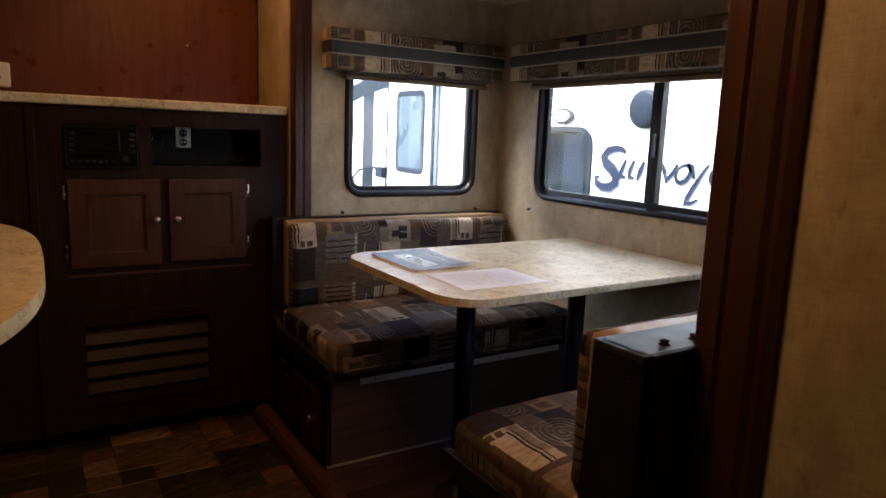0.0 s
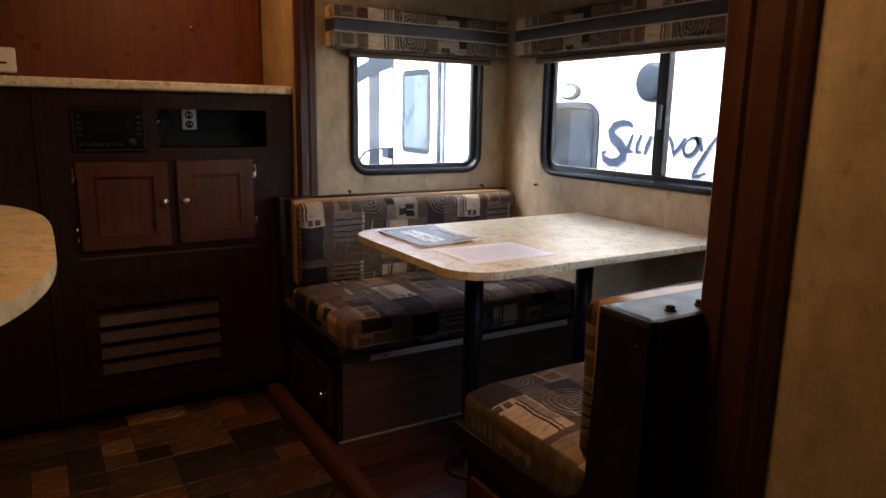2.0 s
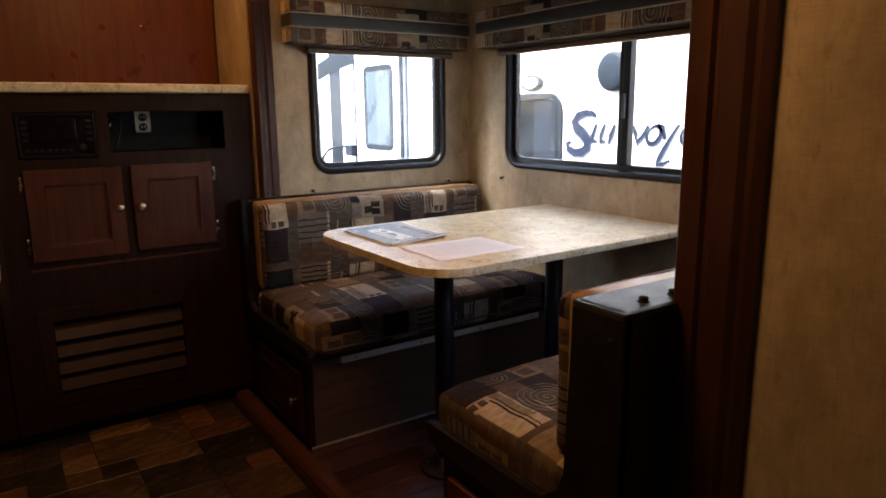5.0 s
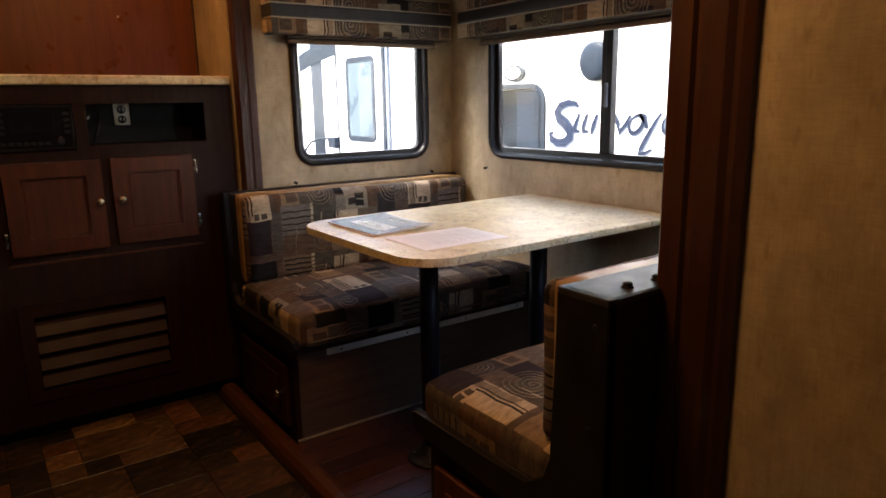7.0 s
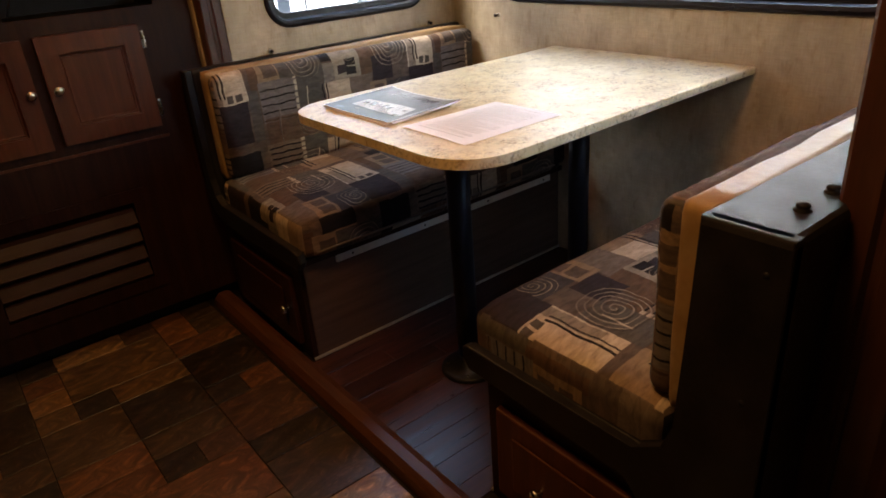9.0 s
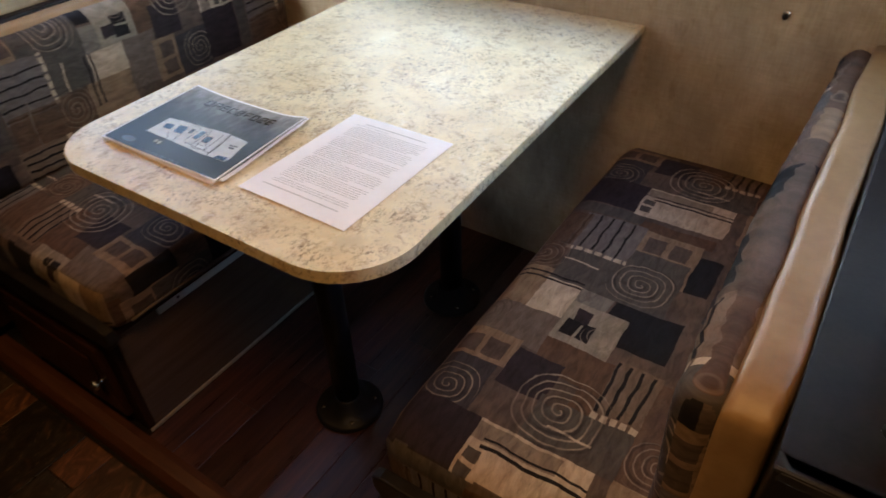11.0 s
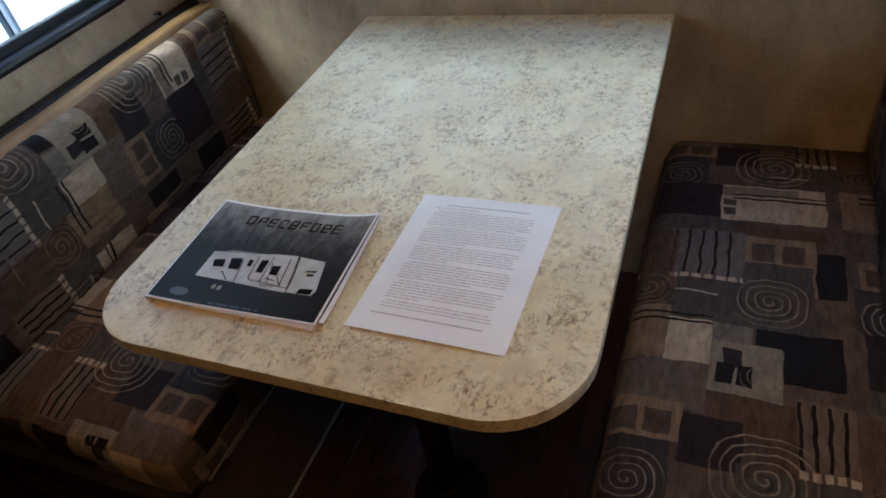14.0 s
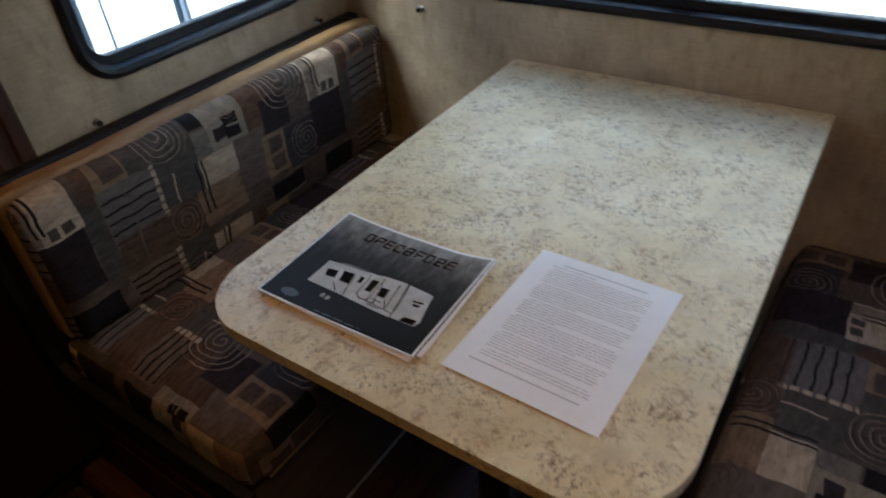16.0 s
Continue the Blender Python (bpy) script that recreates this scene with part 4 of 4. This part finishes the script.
for (xa, ya), (xb, yb) in (((-0.089, -0.003), (0.004, 0.0055)), ((-0.031, -0.014), (-0.021, -0.058)), ((-0.010, 0.000), (-0.004, -0.045)), ((0.014, 0.002), (0.018, -0.050)), ((0.006, -0.049), (0.068, -0.055)), ((-0.004, -0.045), (0.008, -0.052)), ((-0.052, -0.040), (-0.036, -0.055)), ((0.018, -0.010), (0.030, -0.050)), ((0.042, 0.002), (0.052, -0.052)), ((0.040, -0.036), (0.052, -0.052)), ((0.0525, 0.008), (0.068, -0.060)), ((0.022, -0.055), (0.044, -0.056)), ((0.022, -0.042), (0.040, -0.044))):
    d = Vector((xb - xa, yb - ya)).normalized() * 0.0006
    poly(own, mm, [(xa - d.y, ya + d.x), (xa + d.y, ya - d.x), (xb + d.y, yb - d.x), (xb - d.y, yb + d.x)], Z_C + 0.0006, curl, MW, MH)
part("trailer_detail", own, M_GLOSS, mag, "dark printed windows and stripes", kind="stuff")
own = bmesh.new()
for x, q in ((-0.046, -0.071), (-0.036, -0.072)):
    poly(own, mm, [(x + 0.0036 * math.cos(k * 0.785), q + 0.0050 * math.sin(k * 0.785)) for k in range(8)], Z_C + 0.0006, curl, MW, MH)
part("trailer_wheel", own, M_PIPING, mag, "grey printed wheels", kind="stuff")
own = bmesh.new()
for a, b in ((-0.036, -0.026), (-0.022, -0.004), (0.000, 0.016), (0.020, 0.036), (0.041, 0.046)):
    bar(own, mm, a, b, -0.1020, -0.0995, Z_C, curl, MW, MH)
poly(own, mm, [(-0.094 + 0.016 * math.cos(k * 0.524), -0.089 + 0.008 * math.sin(k * 0.524)) for k in range(12)], Z_C, curl, MW, MH)
part("caption", own, M_SILVER, mag, "small grey caption bars", kind="stuff")

# ---- media cabinet ----
CY, CX1, CX0 = 0.06, -1.008, -2.35
cab = thing("media_cabinet", (-1.5, 0.26, 0.0), "dark wood media cabinet with two doors against the end wall", "cabinet")
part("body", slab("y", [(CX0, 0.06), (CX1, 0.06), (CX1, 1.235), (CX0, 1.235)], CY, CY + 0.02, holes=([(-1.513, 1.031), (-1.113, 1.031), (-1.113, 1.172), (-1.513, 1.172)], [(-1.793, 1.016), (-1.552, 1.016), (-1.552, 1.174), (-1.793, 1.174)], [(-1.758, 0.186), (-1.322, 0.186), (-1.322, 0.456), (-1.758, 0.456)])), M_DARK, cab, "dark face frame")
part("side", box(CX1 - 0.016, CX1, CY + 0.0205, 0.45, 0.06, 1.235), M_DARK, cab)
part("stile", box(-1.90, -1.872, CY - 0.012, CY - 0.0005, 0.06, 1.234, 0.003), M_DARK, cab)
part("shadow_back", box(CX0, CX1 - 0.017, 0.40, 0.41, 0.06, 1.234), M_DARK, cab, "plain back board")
part("toe_kick", box(CX0, CX1, CY + 0.06, CY + 0.08, 0.0, 0.0595), M_BLACK, cab, "black recessed base")
niche = part("niche", box(-1.53, -1.10, 0.255, 0.262, 1.01, 1.19), M_BLACK, cab, "open compartment with black lining")
part("niche_floor", box(-1.53, -1.10, CY + 0.021, 0.2545, 1.018, 1.030), M_BLACK, cab, "open compartment floor")
part("niche_top", box(-1.53, -1.10, CY + 0.021, 0.2545, 1.173, 1.185), M_BLACK, cab)
part("niche_side", box(-1.112, -1.10, CY + 0.021, 0.2545, 1.0305, 1.1725), M_BLACK, cab)
part("niche_side", box(-1.53, -1.514, CY + 0.021, 0.2545, 1.0305, 1.1725), M_BLACK, cab)


def cab_door(x0, x1, z0, z1, knob_x, hinge_x):
    d = part("door", slab("y", [(x0, z0), (x1, z0), (x1, z1), (x0, z1)], CY - 0.020, CY - 0.001, holes=([(x0 + 0.05, z0 + 0.05), (x1 - 0.05, z0 + 0.05), (x1 - 0.05, z1 - 0.05), (x0 + 0.05, z1 - 0.05)],)), M_DOOR, cab, "cherry shaker door")
    part("panel", box(x0 + 0.048, x1 - 0.048, CY - 0.010, CY - 0.002, z0 + 0.048, z1 - 0.048), M_DOOR, d)
    own = bmesh.new()
    for a in (0.05, 0.057):
        for b in ((x0 + a, x1 - a, z0 + a - 0.0, z0 + a + 0.004), (x0 + a, x1 - a, z1 - a - 0.004, z1 - a), (x0 + a, x0 + a + 0.004, z0 + a, z1 - a), (x1 - a - 0.004, x1 - a, z0 + a, z1 - a)):
            box(b[0], b[1], CY - (0.0165 if a < 0.055 else 0.0135), CY - 0.010, b[2], b[3], 0.001, 1, own)
    part("moulding", own, M_DOOR, d)
    part("knob", lathe((knob_x, CY - 0.020, 0.838), (0, -1, 0), [(0, 0.008), (0.004, 0.006), (0.012, 0.006), (0.016, 0.013), (0.024, 0.0135), (0.029, 0.006)]), M_CHROME, d, "nickel knob", smooth=True)
    for z in (z1 - 0.045, z0 + 0.055):
        h = part("hinge", box(hinge_x - 0.006, hinge_x + 0.006, CY - 0.007, CY - 0.0005, z - 0.026, z + 0.026, 0.003), M_CHROME, d, "small nickel hinge")
        part("hinge_pin", rod((hinge_x, CY - 0.009, z - 0.02), (hinge_x, CY - 0.009, z + 0.02), 0.0035, 10), M_CHROME, h)


cab_door(-1.786, -1.490, 0.672, 0.982, -1.508, -1.796)
cab_door(-1.459, -1.178, 0.677, 0.983, -1.436, -1.166)
part("drawer_line", box(-1.80, -1.16, CY - 0.004, CY - 0.0005, 0.636, 0.644, 0.001), M_DOOR, cab)

stereo = thing("stereo", (-1.672, CY, 1.018), "black car-style stereo with small keys in the cabinet", "stereo")
part("face", box(-1.791, -1.554, CY - 0.006, CY + 0.05, 1.018, 1.172, 0.005), M_GLOSS, stereo)
part("screen", box(-1.745, -1.615, CY - 0.0085, CY - 0.0062, 1.080, 1.150, 0.002), M_GLOSS, stereo)
part("bezel_ring", ring("y", -1.789, -1.556, 1.020, 1.170, 0.012, [(0, CY - 0.006), (0.002, CY - 0.010), (0.007, CY - 0.010), (0.009, CY - 0.006)], 3), M_BLACK, stereo)
for k in range(7):
    part("key", box(-1.772 + 0.021 * k, -1.757 + 0.021 * k, CY - 0.010, CY - 0.0062, 1.040, 1.050, 0.002), M_METALB, stereo)
for k in range(4):
    for x in (-1.775, -1.585):
        part("key", box(x, x + 0.018, CY - 0.010, CY - 0.0062, 1.075 + 0.02 * k, 1.086 + 0.02 * k, 0.002), M_METALB, stereo)
part("dial", lathe((-1.600, CY - 0.006, 1.052), (0, -1, 0), [(0, 0.014), (0.010, 0.013), (0.012, 0.009)], 20), M_METALB, stereo, smooth=True)

outlet = thing("power_outlet", (-1.372, 0.254, 1.075), "white double power socket at the back of the compartment", "power socket")
part("plate", box(-1.393, -1.337, 0.249, 0.2545, 1.093, 1.1725, 0.003), M_WHITE, outlet)
for z in (1.114, 1.150):
    r = part("receptacle", lathe((-1.365, 0.249, z), (0, -1, 0), [(0, 0.0155), (0.002, 0.015), (0.0025, 0.012)], 16), M_METALB, outlet)
    for dx in (-0.006, 0.006):
        part("slot", box(-1.365 + dx - 0.0015, -1.365 + dx + 0.0015, 0.2458, 0.2464, z - 0.003, z + 0.006), M_WHITE, r, "pale slot")
cable = thing("cable", (-1.49, 0.16, 1.031), "black cable looped in the compartment", "cable")
part("cord", tube([(-1.490 + 0.035 * math.sin(t * 0.55) * (1 - t / 22), 0.12 + 0.009 * t, 1.040 + 0.110 * abs(math.sin(t * 0.36))) for t in range(14)], 0.0035, 8), M_METALB, cable, smooth=True)
part("plug", box(-1.505, -1.478, 0.235, 0.254, 1.118, 1.145, 0.004), M_WHITE, cable, "white plug")

vent = thing("louvred_vent", (-1.54, CY, 0.15), "dark wood louvred vent with slanting slats in the cabinet base", "vent")
# backing: black sheet standing in for the shade between the slats
part("backing", box(-1.757, -1.323, CY + 0.042, CY + 0.048, 0.187, 0.455), M_BLACK, vent, "black sheet painted as the shade behind the slats")
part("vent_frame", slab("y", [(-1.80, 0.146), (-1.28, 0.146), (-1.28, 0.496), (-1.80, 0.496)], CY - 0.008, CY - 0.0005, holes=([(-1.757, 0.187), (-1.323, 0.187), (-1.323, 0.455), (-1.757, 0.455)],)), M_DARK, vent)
for k in range(4):
    z = 0.194 + 0.062 * k
    own = slab("x", [(CY - 0.004, z), (CY - 0.009, z + 0.006), (CY + 0.008, z + 0.040), (CY + 0.034, z + 0.062), (CY + 0.036, z + 0.052), (CY + 0.014, z + 0.032)], -1.755, -1.325, 0.002)
    part("slat", own, M_SLAT, vent)

# shelf top and thermostat
own = slab("z", [(-3.3, 0.030), (-1.045, 0.030), (-1.012, 0.045), (-1.006, 0.075), (-1.006, 0.451), (-3.3, 0.451)], 1.2355, 1.268, 0.006)
part("shelf_top", own, M_LAM, None, "mottled cream laminate shelf top on the media cabinet", category="shelf")
thermo = thing("thermostat", (-1.96, 0.45, 1.29), "white thermostat on the cherry wall panel", "thermostat")
part("case", box(-2.02, -1.932, 0.430, 0.4515, 1.295, 1.385, 0.008), M_WHITE, thermo)
part("slider", box(-1.99, -1.962, 0.426, 0.4295, 1.325, 1.333, 0.001), M_METALB, thermo)
part("screw_cap", lathe((-1.30, 0.4518, 1.51), (0, -1, 0), [(0, 0.004), (0.002, 0.003)], 8), M_WHITE, None, "tiny pale screw cap on the cherry panel", category="screw")

# ---- kitchen counter ----
kc = thing("kitchen_counter", (-2.6, -1.1, 0.0), "kitchen counter with a rounded mottled laminate top and dark base", "counter")


def bow(a, b, off=0.0):
    pts = []
    for i in range(41):
        t = -math.pi / 2 + math.pi * i / 40
        pts.append((-2.5 + (a - off) * abs(math.cos(t)) ** (2 / 3), -1.1 + (b - off) * math.copysign(abs(math.sin(t)) ** (2 / 3), math.sin(t))))
    return pts + [(-3.34, -1.1 + b - off), (-3.34, -1.1 - b + off)]


part("countertop", slab("z", bow(0.617, 0.746), 0.893, 0.92, 0.010, seg=4), M_LAM, kc)
part("base", slab("z", bow(0.617, 0.746, 0.22), 0.09, 0.8925), M_DARK, kc, "dark wood curved base")
part("toe_kick", slab("z", bow(0.617, 0.746, 0.27), 0.0, 0.0895), M_BLACK, kc)

# ---- outdoors ----
GZ = -0.85
part("ground", box(-300, 300, -300, 300, GZ - 0.2, GZ), M_GROUND, None, "grey asphalt sales lot", category="ground", kind="structure")
part("wall_outer_shell", box(-3.45, SX + 0.05, -4.4, 0.62, MC + 0.06, MC + 0.12), M_TRAILER, None, "white roof skin of the caravan", category="roof", kind="structure")

TX = 1.0
nb = thing("travel_trailer", (2.2, 0.0, GZ), "white travel trailer with grey graphics parked beside the windows", "trailer")
side = [(-4.2, -0.35), (3.62, -0.35), (3.86, 0.1), (3.93, 0.9), (3.88, 1.6), (3.70, 2.15), (3.40, 2.35), (-4.2, 2.35)]
part("body", slab("x", side, TX, TX + 2.4, 0.03), M_TRAILER, nb, "white ribless side skin")
part("front_stripe", slab("x", [(3.668, -0.33), (3.668, 2.1), (3.425, 2.2), (3.425, -0.33)], TX - 0.003, TX - 0.0005), M_GREYP, nb, "dark grey vertical stripe")
low = [(3.93, 1.475), (3.6, 1.54), (3.2, 1.588), (2.8, 1.605), (2.2, 1.605), (1.6, 1.60)]
part("swoosh", slab("x", low + [(y, z + 0.16) for y, z in low[::-1]], TX - 0.0055, TX - 0.0035), M_GREYP, nb, "dark grey curved swoosh")
door = part("door", slab("x", rounded(2.30, 3.09, -0.25, 1.78, 0.07), TX - 0.012, TX - 0.0005, 0.004), M_TRAILER, nb, "white entry door")
part("door_seal", ring("x", 2.262, 3.138, -0.30, 1.83, 0.09, [(0, TX - 0.0005), (0, TX - 0.009), (0.044, TX - 0.009), (0.044, TX - 0.0005)]), M_GREYP, door, "dark door seal")
part("window_frame", ring("x", 2.415, 2.92, 0.835, 1.55, 0.07, [(0, TX - 0.0125), (0.0, TX - 0.022), (0.045, TX - 0.022), (0.05, TX - 0.0125)]), M_GREYP, door, "grey rounded window frame")
part("window", slab("x", rounded(2.462, 2.873, 0.882, 1.503, 0.03), TX - 0.018, TX - 0.0125), M_BLIND, door, "pale blue door window")
part("jamb", box(TX - 0.03, TX - 0.0005, 2.235, 2.285, -0.3, 1.9, 0.004), M_GREYP, nb, "dark vertical awning arm")
part("jamb_light", box(TX - 0.024, TX - 0.0005, 2.19, 2.23, -0.3, 1.9, 0.004), M_SILVER, nb)
grab = part("grab_handle", tube([(TX - 0.002, 3.11, 0.76), (TX - 0.03, 3.12, 0.80), (TX - 0.05, 3.20, 0.845), (TX - 0.06, 3.40, 0.84), (TX - 0.06, 3.62, 0.80), (TX - 0.05, 3.79, 0.715), (TX - 0.01, 3.86, 0.66)], 0.012, 10), M_GREYP, nb, "folding grab handle", smooth=True)
part("handle_bracket", box(TX - 0.06, TX - 0.0005, 3.118, 3.26, 0.76, 0.86, 0.01), M_GREYP, nb, "black handle bracket")
wf = part("window_frame", ring("x", 0.411, 1.30, 0.55, 1.262, 0.12, [(0, TX - 0.0005), (0.0, TX - 0.014), (0.03, TX - 0.014), (0.035, TX - 0.0005)]), M_GREYP, nb, "grey rounded window frame")
part("window", slab("x", rounded(0.447, 1.265, 0.586, 1.226, 0.09), TX - 0.008, TX - 0.0005), M_TINT, nb, "dark tinted window")
# dark strip laid over the glass, painting its right part free of reflections
part("inner_curtain", box(TX - 0.0095, TX - 0.0082, 0.46, 0.66, 0.60, 1.21), M_GREYP, nb, "dark strip painted as the part of the pane without reflections")
lo_ = part("porch_light", slab("x", [(0.682 + 0.098 * math.cos(k * 0.3142), 1.326 + 0.051 * math.sin(k * 0.3142)) for k in range(20)], TX - 0.022, TX - 0.0005, 0.006), M_GREYP, nb, "oval porch light")
part("lens", slab("x", [(0.682 + 0.070 * math.cos(k * 0.3142), 1.326 + 0.034 * math.sin(k * 0.3142)) for k in range(20)], TX - 0.030, TX - 0.0222, 0.005), M_WHITE, lo_, "white lens")
part("round_vent", lathe((TX, 0.020, 1.362), (-1, 0, 0), [(0, 0.106), (0.03, 0.104), (0.04, 0.088), (0.042, 0.02)], 28), M_GREYP, nb, "round dark grey vent cap", smooth=True)


def stroke(points, width, off=0.0):
    """A flat brush stroke of changing width, as a decal on the trailer's side."""
    own = bmesh.new()
    row = []
    n = len(points)
    for i, (y, z) in enumerate(points):
        a, b = points[max(i - 1, 0)], points[min(i + 1, n - 1)]
        d = Vector((b[0] - a[0], b[1] - a[1])).normalized()
        w = width * (0.25 + 0.75 * math.sin(math.pi * (i + 0.3) / (n - 0.4)))
        row.append([own.verts.new((TX - 0.001 - off, y + k * w * -d.y, z + k * w * d.x)) for k in (-0.5, 0.5)])
    for p, q in zip(row, row[1:]):
        own.faces.new((p[0], p[1], q[1], q[0]))
    return own


def oval(cy, cz, ry, rz, slant=0.32, n=18):
    pts = [(ry * math.cos(2 * math.pi * i / n + 0.6), rz * math.sin(2 * math.pi * i / n + 0.6)) for i in range(n + 1)]
    return [(cy + a - slant * b, cz + b) for a, b in pts]


swash = [(0.146, 1.122), (0.172, 1.140), (0.230, 1.143), (0.288, 1.126), (0.314, 1.093), (0.295, 1.056), (0.244, 1.025), (0.208, 0.988), (0.208, 0.947), (0.252, 0.917), (0.310, 0.913), (0.360, 0.936), (0.372, 0.967), (0.340, 0.975)]
marks = [(swash, 0.050)]
marks += [([(a, 1.085), (a + 0.028, 1.02), (a + 0.030, 0.985), (a - 0.008, 0.985)], 0.026) for a in (0.140, 0.078)]
marks += [([(a - 0.004, 1.080), (a + 0.022, 1.02), (a + 0.038, 0.972)], 0.028) for a in (0.010, -0.075)]
marks += [([(-0.118, 1.078), (-0.140, 1.03), (-0.150, 0.985), (-0.195, 1.03), (-0.222, 1.078)], 0.026)]
marks += [(oval(-0.258, 1.030, 0.042, 0.046), 0.022), (oval(-0.470, 1.040, 0.044, 0.050), 0.022)]
marks += [([(-0.280, 1.082), (-0.305, 1.07), (-0.330, 1.01)], 0.028), ([(-0.412, 1.088), (-0.378, 1.04), (-0.330, 0.965), (-0.296, 0.905), (-0.285, 0.878), (-0.320, 0.882), (-0.365, 0.905)], 0.024)]
marks += [([(-0.528, 1.088), (-0.548, 1.05), (-0.545, 0.990)], 0.030), ([(-0.556, 1.040), (-0.590, 1.078), (-0.630, 1.092)], 0.022)]
logo = bmesh.new()
halo = bmesh.new()
for pts, wd in marks:
    wd *= 1.2
    join(logo, stroke(pts, wd, 0.0015))
    join(halo, stroke([(y - 0.004, z - 0.005) for y, z in pts], wd * 1.35))
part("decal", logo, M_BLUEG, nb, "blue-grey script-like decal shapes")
part("decal_shadow", halo, M_SILVER, nb, "silver edge of the decal")
own = bmesh.new()
for k in range(11):
    box(TX - 0.003, TX - 0.0005, -0.425 - 0.019 * k, -0.412 - 0.019 * k, 0.912, 0.920, bm=own)
part("small_print", own, M_SILVER, nb, "row of small grey bars")
for y in (-1.6, -2.5):
    w = part("wheel", rod((TX + 0.03, y, GZ + 0.34), (TX + 0.25, y, GZ + 0.34), 0.34, 28), M_BLACK, nb, "black trailer wheel")
part("axle_frame", box(TX + 0.1, TX + 2.3, -4.1, 3.7, GZ + 0.42, -0.352), M_METALB, nb)
for y in (-3.8, 3.2):
    part("jack", box(TX + 0.25, TX + 0.33, y, y + 0.08, GZ, GZ + 0.42), M_METALB, nb)


def tree(x, y, h, seed):
    r = random.Random(seed)
    o = thing("tree", (x, y, GZ), "leafy green tree beyond the trailers", "tree", "trees behind the lot")
    bm = rod((x, y, GZ), (x, y, GZ + h * 0.55), 0.16, 10, 0.09)
    for k in range(6):
        a = r.uniform(0, 6.28)
        z = GZ + h * r.uniform(0.3, 0.55)
        rod((x, y, z), (x + math.cos(a) * h * 0.2, y + math.sin(a) * h * 0.2, z + h * 0.22), 0.06, 7, 0.02, bm)
    part("trunk", bm, M_BARK, o)
    own = bmesh.new()
    for k in range(1400):
        d = Vector((r.gauss(0, 1), r.gauss(0, 1), r.gauss(0, 1))).normalized() * (r.random() ** 0.4)
        lump = 0.75 + 0.4 * noise.noise(d * 2.1 + Vector((seed, 0, 0)))
        c = Vector((x, y, GZ + h * 0.66)) + Vector((d.x * h * 0.30, d.y * h * 0.30, d.z * h * 0.36)) * lump
        q = Euler((r.uniform(0, 6), r.uniform(0, 6), r.uniform(0, 6))).to_matrix()
        own.faces.new([own.verts.new(c + q @ Vector(v) * 0.16) for v in ((-1, 0, 0), (0, -0.5, 0.1), (1, 0, 0), (0, 0.5, 0.1))])
    part("crown", own, M_LEAF, o)


tree(1.4, 11.0, 6.0, 1)
tree(3.2, 13.5, 7.0, 2)
tree(-1.0, 13.0, 6.5, 3)

# ---- floor pieces ----
r = random.Random(12)
MOD = 0.105
taken = {}
meshes = {}
far = bmesh.new()
nx, ny = 20, 41
count = 0
for j in range(ny):
    for i in range(nx):
        if (i, j) in taken:
            continue
        for w, h in r.choice((((2, 2),), ((2, 1),), ((1, 2),), ((1, 1),), ((2, 1),), ((1, 1),), ((3, 2), (2, 1)))) + ((1, 1),):
            cells = [(i + a, j + b) for a in range(w) for b in range(h)]
            if all(c not in taken and c[0] < nx and c[1] < ny for c in cells):
                break
        for c in cells:
            taken[c] = 1
        x1 = -1.163 - i * MOD
        x0, y1 = x1 - w * MOD, 0.115 - j * MOD
        y0 = y1 - h * MOD
        g = 0.0012
        if x0 < -2.30 or y0 < -2.9 or count >= 290:
            box(x0 + g, x1 - g, y0 + g, y1 - g, -0.0035, 0.0, bm=far)
            continue
        count += 1
        if (w, h) not in meshes:
            ob = part("tile", box(x0 + g, x1 - g, y0 + g, y1 - g, -0.0035, 0.0, 0.0008, 1), M_TILE, floor)
            meshes[w, h] = ob.data
        else:
            ob = new("tile", meshes[w, h])
            ob.parent = floor
            ob.location = Vector(((x0 + x1) / 2, (y0 + y1) / 2, -0.00175)) - ORIGIN["floor"]
part("tile_field", far, M_TILE2, floor, kind="stuff")
PWD = 0.0845
for k in range(9):
    y1 = -0.5665 - k * PWD
    y0 = max(y1 - PWD, -1.3035)
    cut = -0.25 - 0.13 * ((k * 5) % 6)
    for a, b in ((-1.0895, cut), (cut, -0.002)):
        part("plank", box(a + 0.0006, b - 0.0006, y0 + 0.0006, y1 - 0.0006, Z0 - 0.004, Z0, 0.0006, 1), M_PLANK, floor2)
